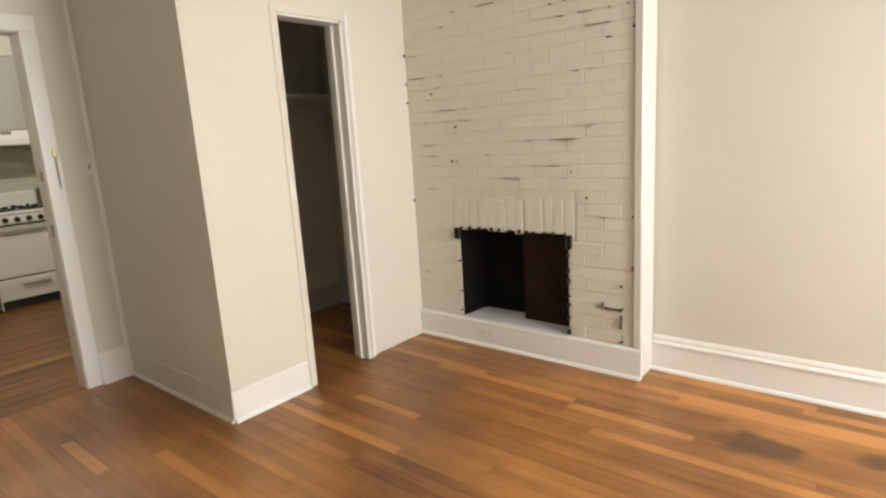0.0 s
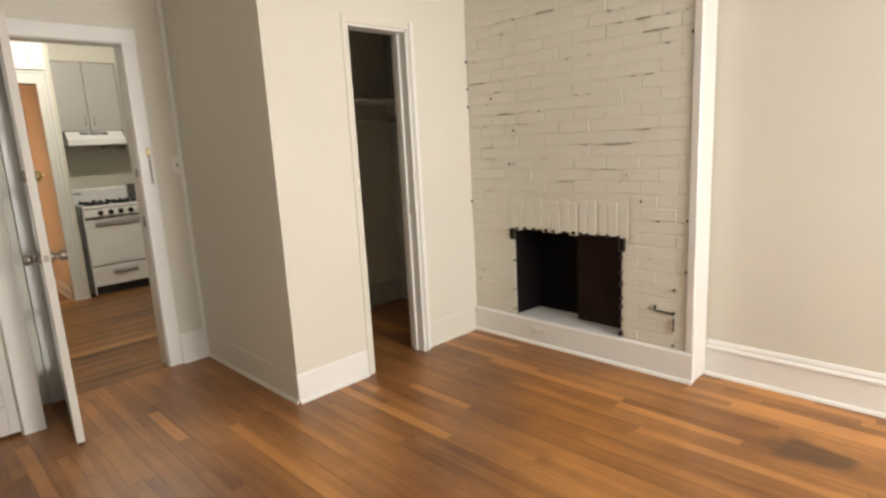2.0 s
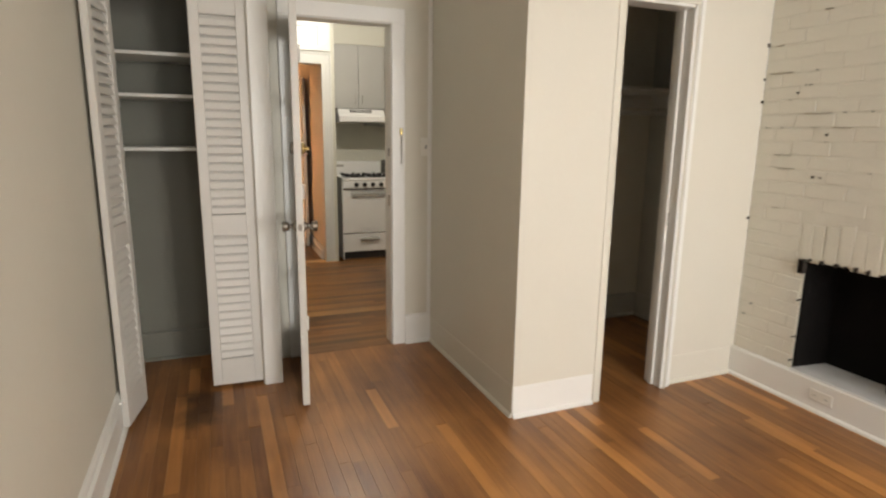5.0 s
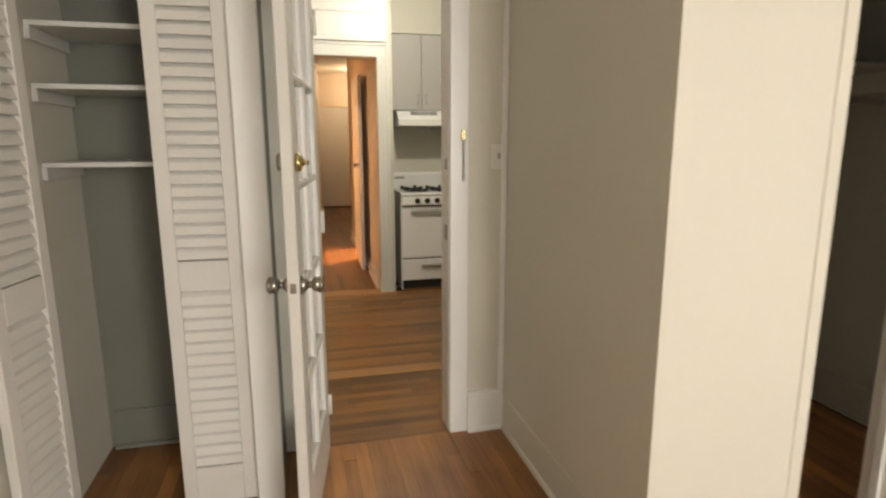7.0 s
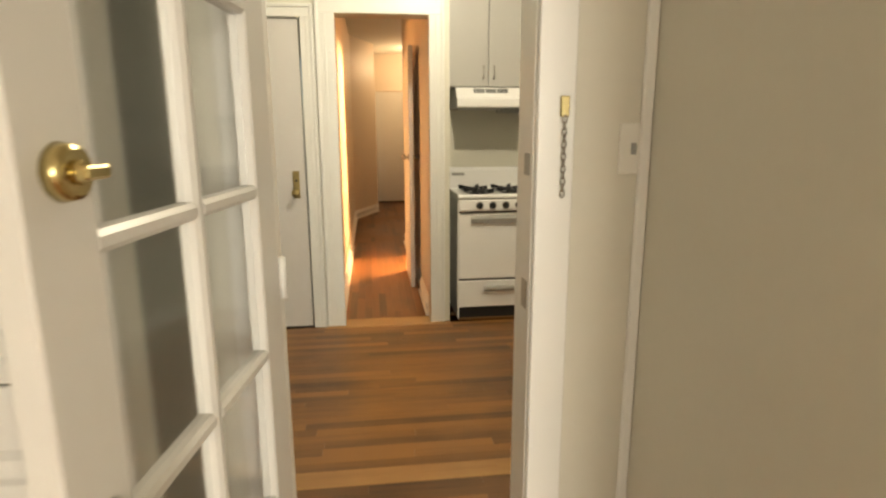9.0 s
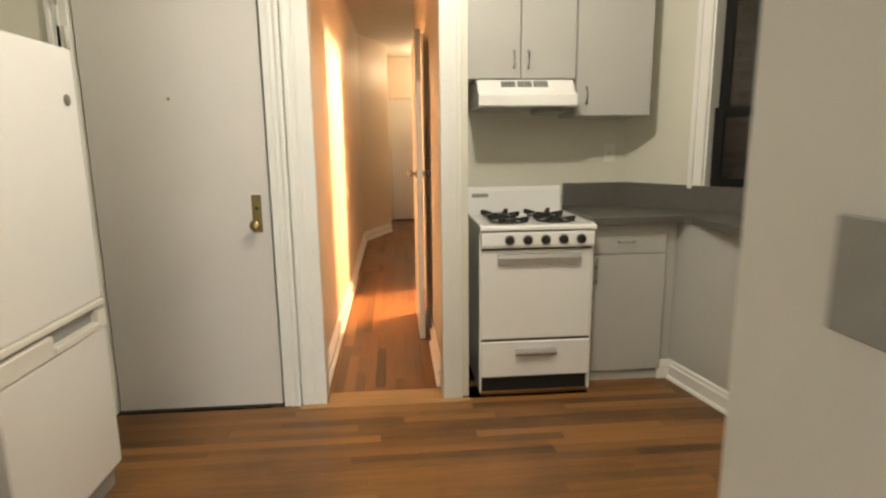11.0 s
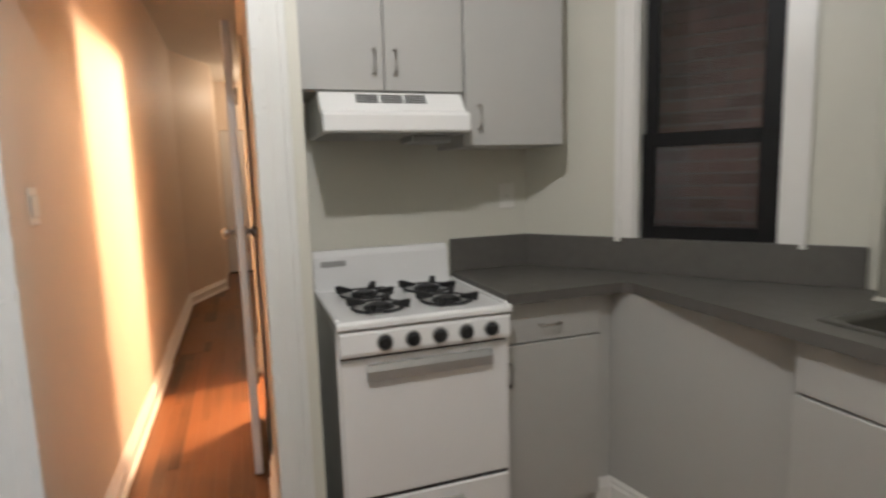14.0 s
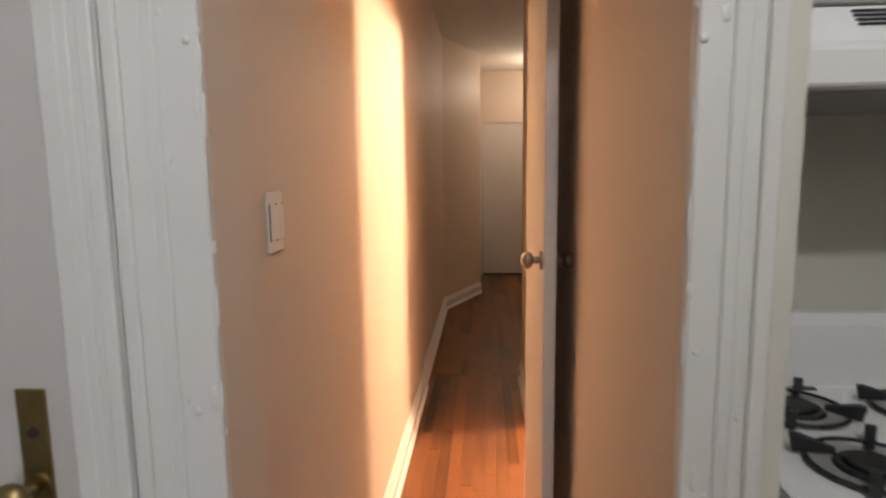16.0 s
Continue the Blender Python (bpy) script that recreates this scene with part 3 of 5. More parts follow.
setting("threshold", boxes((XF + 0.022, XF + 0.062, 0.56, 1.44, -0.01, 0.005), (XF - 0.11, XF + 0.021, 0.693, 1.30, -0.01, 0.005), bevel=0.002), OAKP, "worn pale oak threshold in the hall doorway", "threshold")
casing("trim", "x", XF, 1, -0.36, 0.475, 2.07, 0.08, 0.022, TRIMK, "thickly painted white trim round the entry door", (0.09, 0.085), stepped=True)
bm = boxes((XF, XF + 0.012, 0.60, 1.40, 2.225, 2.62), bevel=0.003)
for b in ((XF + 0.012, XF + 0.03, 0.62, 1.36, 2.225, 2.275), (XF + 0.012, XF + 0.03, 0.62, 1.36, 2.46, 2.52), (XF + 0.012, XF + 0.03, 0.62, 0.69, 2.275, 2.46), (XF + 0.012, XF + 0.03, 1.27, 1.36, 2.275, 2.46)):
    box(*b, bm=bm, bevel=0.004)
setting("trim", bm, TRIM, "white panelled transom board above the hall doorway", "trim")
# bathroom doorway in the hall and the far door
casing("trim", "y", HR, -1, -8.62, -7.92, 2.06, 0.07, 0.01, TRIM, "white painted trim round the bathroom doorway")
jamb("y", HR, HR + 0.12, -8.62, -7.92, 2.06, TRIM, "white frame of the bathroom doorway", 0.012)
d = thing("hall_door", "white painted door closed at the hall's end", "door")
part("panel", box(-13.46, -13.42, 1.035, 1.845, 0.02, 2.075, bevel=0.003), DOORW, d)
part("threshold", box(-13.5, -13.4, 1.035, 1.845, 0.0, 0.018), GAP, d, "dark gap and sill under the door")
part("knob", ball((-13.39, 1.76, 0.97), 0.03, 0.03, 0.03), NICKEL, d)


def bathroom_door():
    """Slab door folded back against the hall wall, with a knob on either side."""
    d = thing("bathroom_door", "white painted door folded back against the hall wall", "door")
    y0, y1 = 1.222, 1.258
    part("panel", box(-7.885, -7.20, y0, y1, 0.012, 2.04, bevel=0.003), DOORW, d)
    for s, y in ((-1, y0), (1, y1)):
        k = part("knob", merge(ball((-7.262, y + s * 0.043, 1.14), 0.026, 0.02, 0.026), cyl((-7.262, y, 1.14), (-7.262, y + s * 0.035, 1.14), 0.011)), NICKEL, d, "worn nickel door knob")
        part("rose", cyl((-7.262, y, 1.14), (-7.262, y + s * 0.007, 1.14), 0.028), NICKEL, k)
    for z in (0.25, 1.02, 1.82):
        part("hinge", merge(cyl((-7.895, 1.268, z - 0.045), (-7.895, 1.268, z + 0.045), 0.008), box(-7.925, -7.87, 1.262, 1.266, z - 0.044, z + 0.044)), NICKEL, d)
    return d


bathroom_door()


def french_door():
    """Ten-light glazed door standing open square to its doorway."""
    d = thing("glazed_door", "white ten-pane glazed door standing open, paint chipped", "door", m=Matrix.Translation((-3.605, 0.694, 0)) @ Matrix.Rotation(radians(-7.6), 4, "Z"))
    W, T, Z0, Z1 = 0.712, 0.036, 0.012, 2.03
    s = 0.105
    for a, b in ((0.0, s), (W - s, W)):
        part("stile", box(a, b, -T, 0, Z0, Z1, bevel=0.003), DOORW, d)
    part("top_rail", box(s, W - s, -T, 0, Z1 - 0.115, Z1, bevel=0.002), DOORW, d)
    part("bottom_rail", box(s, W - s, -T, 0, Z0, Z0 + 0.235, bevel=0.002), DOORW, d)
    z0, z1 = Z0 + 0.235, Z1 - 0.115
    rows = 5
    mid = W / 2
    part("glazing_bar", prism([(mid - 0.013, -T + 0.006), (mid - 0.006, -T), (mid + 0.006, -T), (mid + 0.013, -T + 0.006), (mid + 0.013, -0.006), (mid + 0.006, 0), (mid - 0.006, 0), (mid - 0.013, -0.006)], "z", z0, z1), DOORW, d)
    for i in range(1, rows):
        z = z0 + (z1 - z0) * i / rows
        for a, b in ((s, mid - 0.013), (mid + 0.013, W - s)):
            part("glazing_bar", prism([(-T + 0.006, z - 0.013), (-T, z - 0.006), (-T, z + 0.006), (-T + 0.006, z + 0.013), (-0.006, z + 0.013), (0, z + 0.006), (0, z - 0.006), (-0.006, z - 0.013)], "x", a, b), DOORW, d)
    for i in range(rows):
        for a, b in ((s, mid), (mid, W - s)):
            za, zb = z0 + (z1 - z0) * i / rows, z0 + (z1 - z0) * (i + 1) / rows
            part("pane", box(a, b, -T / 2 - 0.0015, -T / 2 + 0.0015, za, zb), OLDGLASS, d).visible_shadow = False
    x = W - 0.055
    for sgn, y in ((1, 0.0), (-1, -T)):
        k = part("knob", cyl((x, y + sgn * 0.02, 0.945), (x, y + sgn * 0.034, 0.945), 0.011), NICKEL, d, "worn nickel door knob")
        part("grip", merge(cyl((x, y + sgn * 0.034, 0.945), (x, y + sgn * 0.06, 0.945), 0.02, 0.028, 20), cyl((x, y + sgn * 0.06, 0.945), (x, y + sgn * 0.068, 0.945), 0.028, 0.022, 20)), NICKEL, k)
        part("rose", cyl((x, y, 0.945), (x, y + sgn * 0.02, 0.945), 0.032, 0.014, 20), NICKEL, k)
    b = part("deadbolt", merge(cyl((x, 0, 1.325), (x, 0.02, 1.325), 0.03, 0.025, 24, bevel=0.003), cyl((x, 0.018, 1.325), (x, 0.026, 1.325), 0.012)), BRASS, d, "polished brass deadbolt with a thumb turn")
    part("thumb_turn", box(x - 0.02, x + 0.02, 0.026, 0.04, 1.318, 1.332, bevel=0.003), BRASS, b)
    part("deadbolt_cylinder", cyl((x, -T, 1.325), (x, -T - 0.016, 1.325), 0.03, 0.026, 24), NICKEL, d)
    part("latch_plate", box(W, W + 0.0015, -T + 0.009, -0.009, 0.93, 0.962), NICKEL, d)
    for z in (0.22, 1.05, 1.85):
        part("hinge", cyl((-0.004, 0.006, z - 0.045), (-0.004, 0.006, z + 0.045), 0.008), TRIM, d)


french_door()


def louvre_door(name, m, width, label, hinged=True, flip=False):
    """One narrow louvred leaf: local x along its width, z up, the front at y = 0 and the back at y = -0.03."""
    d = thing(name, label, "closet door", "louvred closet doors", m)
    T, z0, z1 = 0.03, 0.02, 2.045
    st = 0.05
    for a in (0, width - st):
        part("stile", box(a, a + st, -T, 0, z0, z1, bevel=0.003), DOORW, d)
    for a, b, nm in ((z0, z0 + 0.15, "bottom_rail"), (0.86, 0.97, "lock_rail"), (z1 - 0.08, z1, "top_rail")):
        part(nm, box(st, width - st, -T, 0, a, b, bevel=0.002), DOORW, d)
    prof = [(-T + 0.004, 0.004), (-T + 0.004, 0.026), (-0.008, 0.004), (-0.0005, -0.024), (-0.004, -0.026)]
    if flip:
        prof = [(-T - y, z) for y, z in prof][::-1]
    slat = prism(prof, "x", st, width - st)
    me = bpy.data.meshes.new("slat")
    slat.to_mesh(me)
    slat.free()
    me.materials.append(DOORW)
    for lo, hi in ((z0 + 0.15, 0.86), (0.97, z1 - 0.08)):
        k = int((hi - lo) / 0.044)
        for i in range(k):
            o = new("slat", me)
            o.parent = d
            o.location = (0, 0, lo + 0.03 + (hi - lo - 0.012) * i / k)
    for z in (0.3, 1.75) if hinged else ():
        part("hinge", merge(cyl((width + 0.002, 0.004, z - 0.035), (width + 0.002, 0.004, z + 0.035), 0.006), box(width - 0.02, width + 0.02, 0, 0.003, z - 0.034, z + 0.034)), NICKEL, d)
    return d


# one leaf closed at the right, one swung out along the left wall
louvre_door("louvred_door", Matrix.Translation((XL - 0.058, 0.136, 0)) @ Matrix.Rotation(radians(88), 4, "Z") @ Matrix.Translation((0, 0, 0)), 0.268, "white louvred closet door leaf, closed", flip=True)
louvre_door("louvred_door", Matrix.Translation((-2.955, -0.234, 0)) @ Matrix.Rotation(radians(170), 4, "Z") @ Matrix.Scale(-1, 4, (0, 1, 0)), 0.285, "white louvred closet door leaf, swung wide open", False)

# linen closet shelves
for z in (1.295, 1.57, 1.78):
    s = thing("closet_shelf", "pale painted shelf board on wall cleats", "shelf", "linen closet shelves")
    part("board", box(-3.866, -3.50, YL + 0.004, 0.416, z, z + 0.018, bevel=0.002), SHELFM, s)
    part("cleat", box(-3.86, -3.50, YL + 0.001, YL + 0.02, z - 0.045, z, bevel=0.002), SHELFM, s)
    part("cleat", box(-3.86, -3.50, 0.40, 0.419, z - 0.045, z, bevel=0.002), SHELFM, s)
# closet shelf and rail behind the jutting wall
s = thing("closet_shelf", "pale painted shelf with a hanging rail below", "shelf")
part("board", box(XD + 0.002, -3.2, YC + 0.102, 3.298, 1.70, 1.72, bevel=0.002), SHELFM, s)
part("cleat", box(XD + 0.002, XD + 0.022, YC + 0.102, 3.298, 1.61, 1.70, bevel=0.002), SHELFM, s)
part("cleat", box(XD + 0.022, -3.1, 3.278, 3.298, 1.61, 1.70, bevel=0.002), SHELFM, s)
part("rail", cyl((-3.3, YC + 0.102, 1.56), (-3.3, 3.298, 1.56), 0.016), SHELFM, s)

# ---- fireplace ----
fb = thing("firebox", "soot-black firebox recess with a pale hearth slab", "fireplace")
part("back_panel", box(FX0 + 0.03, FX1 - 0.4, 3.31, 3.48, FZ0, FZ1), SOOT, fb)
part("cheek", prism([(FX0 + 0.001, MY + 0.003), (FX0 + 0.006, MY + 0.003), (FX0 + 0.03, 3.309), (FX0 + 0.03, 3.479), (FX0 + 0.001, 3.479)], "z", FZ0, FZ1), SOOT, fb, "soot-black brick cheek")
part("cheek", prism([(FX1 - 0.002, 3.2), (FX1 - 0.38, 3.21), (FX1 - 0.4, 3.479), (FX1 - 0.002, 3.479)], "z", FZ0, FZ1), SOOTR, fb, "dark red sooty brick cheek")
part("throat", box(FX0 + 0.002, FX1 - 0.002, MY + 0.02, 3.479, FZ1 - 0.01, FZ1 - 0.002), SOOT, fb)
part("hearth_slab", box(FX0 + 0.003, FX1 - 0.003, YF - 0.015, 3.478, FZ0 - 0.028, FZ0 + 0.006, bevel=0.004), HEARTH, fb, "pale painted hearth slab")


def rough_brick(seed, L, H, D=0.02):
    rng = random.Random(seed)
    bm = box(-L / 2, L / 2, 0, D, -H / 2, H / 2)
    bmesh.ops.bevel(bm, geom=[e for e in bm.edges if all(v.co.y < D / 2 for v in e.verts)], offset=0.004, segments=2, affect="EDGES", profile=0.6)
    for v in bm.verts:
        if v.co.y < D / 2:
            v.co += Vector((rng.uniform(-0.003, 0.003), rng.uniform(-0.0006, 0.0006), rng.uniform(-0.003, 0.003)))
    me = bpy.data.meshes.new("brick")
    bm.to_mesh(me)
    bm.free()
    me.materials.append(BRICKP)
    return me


rng = random.Random(5)
CO = 0.0715
full = [rough_brick(i, 0.204, 0.064) for i in range(7)]
half = [rough_brick(20 + i, 0.098, 0.064) for i in range(4)]
sold = [rough_brick(40 + i, 0.06, 0.2) for i in range(5)]


def lay_brick(mesh, x, z, sx=1.0, proud=0.0):
    o = new("brick", mesh)
    o.parent = breast
    o.location = (x, YF + rng.uniform(-0.0014, 0.0008) - proud, z)
    o.rotation_euler = (rng.uniform(-0.012, 0.012), rng.uniform(-0.014, 0.014), rng.uniform(-0.003, 0.003))
    o.scale = (sx, 1, 1)


zc = 0.172 + CO / 2
row = 0
while zc < CZ:
    x = BX0 - (0.105 if row % 2 else 0.0)
    while x < BX1 - 0.02:
        a, b = max(x, BX0), min(x + 0.21, BX1)
        x += 0.21
        spans = [(a, b)]
        if zc - CO / 2 < FZ1 + 0.195:
            hole = (FX0 - 0.004 - rng.choice((0, 0, 0.008)), FX1 + 0.004 + rng.choice((0, 0.006, 0.01))) if zc < FZ1 - 0.02 else (FX0 - 0.05, FX1 + 0.05)
            spans = [(p, q) for p, q in ((a, min(b, hole[0])), (max(a, hole[1]), b))]
        for p, q in spans:
            w = q - p - 0.006
            if w > 0.025:
                lay_brick(rng.choice(full if w > 0.14 else half), (p + q) / 2, zc, w / (0.204 if w > 0.14 else 0.098))
    zc += CO
    row += 1
k = 13
for i in range(k):
    x = FX0 - 0.045 + (FX1 - FX0 + 0.09) * (i + 0.5) / k
    lay_brick(rng.choice(sold), x + rng.uniform(-0.005, 0.005), FZ1 + 0.1 + rng.uniform(-0.016, 0.012), rng.uniform(0.9, 1.12), rng.uniform(0.0, 0.0012))
# open joints where the mortar has fallen out
gapm = bpy.data.meshes.new("open_joint")
bm = box(-0.5, 0.5, 0, 0.02, -0.5, 0.5, bevel=0.1)
bm.to_mesh(gapm)
bm.free()
gapm.materials.append(GAP)
rows34 = list(range(1, 35))
rng.shuffle(rows34)
for i in range(58):
    zi = rows34[i % 34]
    x, z = BX0 + 0.03 + (BX1 - BX0 - 0.06) * ((i * 0.618 + rng.uniform(-0.05, 0.05)) % 1.0), 0.172 + CO * zi
    if FX0 - 0.08 < x < FX1 + 0.08 and z < FZ1 + 0.25:
        continue
    o = new("open_joint", gapm)
    o.parent = breast
    o.location = (x, YF + 0.0005, z)
    tall = rng.random() < 0.3
    o.scale = (0.0026, 0.2, rng.uniform(0.006, 0.014)) if tall else (rng.choice((0.005, 0.006, 0.008, 0.011, 0.016)), 0.2, rng.uniform(0.0018, 0.0028))
    if tall:
        o.location.z += CO / 2
for x0, x1, z0, z1 in ((-1.12, -1.02, 0.378, 0.381), (-1.028, -1.018, 0.37, 0.38), (-1.021, -1.019, 0.27, 0.35), (-1.024, -1.016, 0.188, 0.198), (-1.127, -1.125, 0.384, 0.41), (-1.023, -1.02, 0.505, 0.52)):
    o = new("open_joint", gapm)
    o.parent = breast
    o.location, o.scale = ((x0 + x1) / 2, YF - 0.001, (z0 + z1) / 2), (x1 - x0, 0.2, z1 - z0)
# hairline joints of bare mortar, their tan lines also painting in the brickwork's shading
bareshadem = gapm.copy()
bareshadem.name = "bare_joint"
bareshadem.materials[0] = BARE_SHADE
for i in range(64):
    x, z = BX0 + 0.06 + (BX1 - BX0 - 0.15) * ((i * 0.618 + rng.uniform(-0.08, 0.08)) % 1.0), 0.172 + CO * rows34[(i * 5) % 34]
    if not (FX0 - 0.1 < x < FX1 + 0.1 and z < FZ1 + 0.25):
        o = new("bare_joint", bareshadem)
        o.parent = breast
        o.location, o.scale = (x, YF + 0.0012, z), (rng.choice((0.02, 0.035, 0.05, 0.08, 0.13)), 0.2, rng.uniform(0.0014, 0.003))
o = new("open_joint", gapm)
o.parent = breast
o.location, o.scale = (-1.36, YF + 0.0002, 0.172 + CO * 16), (0.15, 0.2, 0.002)
for x, zs in ((BX0 + 0.003, (0.95, 1.6, 1.72, 1.9)), (BX1 - 0.003, (0.62, 0.9, 1.85))):
    for z in zs:
        o = new("open_joint", gapm)
        o.parent = breast
        o.location, o.scale = (x, YF - 0.0006, z), (0.003, 0.2, rng.uniform(0.008, 0.02))
# ragged dark edge of the fire opening
for x, z, w, h in [(FX0 - 0.009, 0.742, 0.03, 0.075), (FX1 + 0.009, 0.738, 0.03, 0.08)] + [(FX0 - 0.002, 0.2 + CO * i2 + rng.uniform(-0.02, 0.02), rng.uniform(0.003, 0.005), rng.uniform(0.006, 0.012)) for i2 in (0, 2, 5)] + \
        [(FX1 + 0.002, 0.215 + CO * i2 + rng.uniform(-0.02, 0.02), rng.uniform(0.008, 0.018), rng.uniform(0.01, 0.035)) for i2 in range(7)] + [(FX0 + 0.06 * i2 + 0.03 + rng.uniform(-0.015, 0.015), FZ1 + 0.002, rng.uniform(0.005, 0.011), rng.uniform(0.008, 0.026)) for i2 in range(13)]:
    o = new("open_joint", gapm)
    o.parent = breast
    o.location, o.scale = (x, YF - 0.0012, z), (w, 0.3, h)
setting("trim", box(-2.507, -2.489, YF - 0.008, YF + 0.02, 0.172, CZ, bevel=0.004), TRIM, "thin white strip where brick meets the closet wall", "trim")

# ---- switches, outlet, chain ----


def plate(name, label, cat, m, w, h, toggles, kind):
    """A cover plate on a wall: local x across, z up, y out of the wall."""
    d = thing(name, label, cat, m=m)
    part("cover", box(-w / 2, w / 2, 0, 0.006, -h / 2, h / 2, bevel=0.003), PLATE, d)
    for x in toggles:
        if kind == "toggle":
            part("toggle", merge(box(x - 0.006, x + 0.006, 0.006, 0.008, -0.013, 0.013), box(x - 0.004, x + 0.004, 0.006, 0.018, 0.0, 0.009, bevel=0.002)), GUNK, d)
        elif kind == "rocker":
            part("rocker", box(x - 0.015, x + 0.015, 0.0062, 0.010, -0.033, 0.033, bevel=0.002), PLATE, d)
            part("rim", boxes((x - 0.017, x - 0.015, 0.006, 0.0075, -0.035, 0.035), (x + 0.015, x + 0.017, 0.006, 0.0075, -0.035, 0.035)), GAP, d)
        else:
            part("socket", boxes((x - 0.012, x + 0.012, 0.006, 0.0075, -0.012, 0.012), bevel=0.001), PLATE, d)
            part("slot", boxes((x - 0.006, x - 0.004, 0.0075, 0.008, -0.005, 0.005), (x + 0.004, x + 0.006, 0.0075, 0.008, -0.005, 0.005)), GAP, d)
    return d


FACE_PX = Matrix.Rotation(radians(-90), 4, "Z")
plate("light_switch", "white single toggle light switch on the wall", "light switch", Matrix.Translation((XD, 1.492, 1.32)) @ FACE_PX, 0.07, 0.115, (0,), "toggle")
plate("light_switch", "white double rocker switch on the hall wall", "light switch", Matrix.Translation((-6.615, HL, 1.312)), 0.075, 0.115, (-0.017, 0.017), "rocker")
plate("wall_outlet", "white outlet set sideways in the baseboard", "outlet", Matrix.Translation((-1.915, YF - 0.022, 0.092)) @ Matrix.Rotation(math.pi, 4, "Z"), 0.12, 0.06, (-0.028, 0.028), "socket")
plate("wall_outlet", "cream outlet on the wall beside the stove", "outlet", Matrix.Translation((XS, 2.40, 1.265)) @ FACE_PX, 0.075, 0.115, (0,), "socket")
plate("intercom", "small white intercom box by the far door", "intercom", Matrix.Translation((-12.6, 1.0, 1.40)), 0.12, 0.2, (), "toggle")
ch = thing("door_chain", "brass plate with a hanging steel door chain", "door chain")
part("plate", box(XD + 0.018, XD + 0.026, 1.311, 1.331, 1.39, 1.435, bevel=0.002), BRASS, ch)
for i in range(13):
    c = Vector((XD + 0.026, 1.321, 1.385 - 0.0135 * i))
    a = [c + Vector(((0.005 * math.cos(t) if i % 2 else 0), (0 if i % 2 else 0.005 * math.cos(t)), 0.0095 * math.sin(t))) for t in (k2 * math.tau / 10 for k2 in range(11))]
    part("chain_link", tube(a, 0.0016, 5), NICKEL, ch)
sp = thing("strike_plate", "worn nickel strike plate on the door frame", "strike plate")
part("plate", box(XD - 0.06, XD - 0.02, 1.2555, 1.258, 0.94, 1.01, bevel=0.001), NICKEL, sp)
sp = thing("strike_plate", "small dark bolt strike on the door frame", "strike plate")
part("plate", box(XD - 0.06, XD - 0.02, 1.2555, 1.258, 1.26, 1.31, bevel=0.001), GUNK, sp)

# ---- kitchen ----


def entry_door():
    d = thing("entry_door", "plain grey-white flush entry door, closed, brass lock plate", "door")
    part("panel", box(XF - 0.045, XF - 0.004, -0.352, 0.462, 0.007, 2.062, bevel=0.002), EDOOR, d)
    p = part("lock_plate", box(XF - 0.004, XF + 0.002, 0.376, 0.421, 0.915, 1.10, bevel=0.0015), OLDBR, d, "tarnished brass lock plate")
    part("knob", merge(merge(cyl((XF + 0.002, 0.399, 0.955), (XF + 0.035, 0.399, 0.955), 0.01), ball((XF + 0.052, 0.399, 0.955), 0.02, 0.029, 0.029)), cyl((XF + 0.002, 0.399, 0.955), (XF + 0.006, 0.399, 0.955), 0.02)), OLDBR, p)
    part("keyhole", cyl((XF + 0.002, 0.399, 1.035), (XF + 0.004, 0.399, 1.035), 0.008), GAP, p)
    part("peephole", cyl((XF - 0.004, 0.03, 1.555), (XF + 0.001, 0.03, 1.555), 0.007), OLDBR, d)
    part("sill", box(XF - 0.04, XF + 0.012, -0.36, 0.47, 0.0, 0.005), GAP, d, "dark wooden door sill")
    for z in (0.28, 1.05, 1.82):
        part("hinge", merge(cyl((XF + 0.026, -0.372, z - 0.05), (XF + 0.026, -0.372, z + 0.05), 0.009), box(XF + 0.0225, XF + 0.026, -0.41, -0.372, z - 0.05, z + 0.05)), TRIMK, d, "painted-over door hinge")
    hook = part("hook", tube([(XF + 0.02, -0.385, 1.99), (XF + 0.05, -0.385, 1.992), (XF + 0.058, -0.385, 1.975), (XF + 0.052, -0.385, 1.955)], 0.005, 8), OLDBR, d, "small dark metal hook")


entry_door()


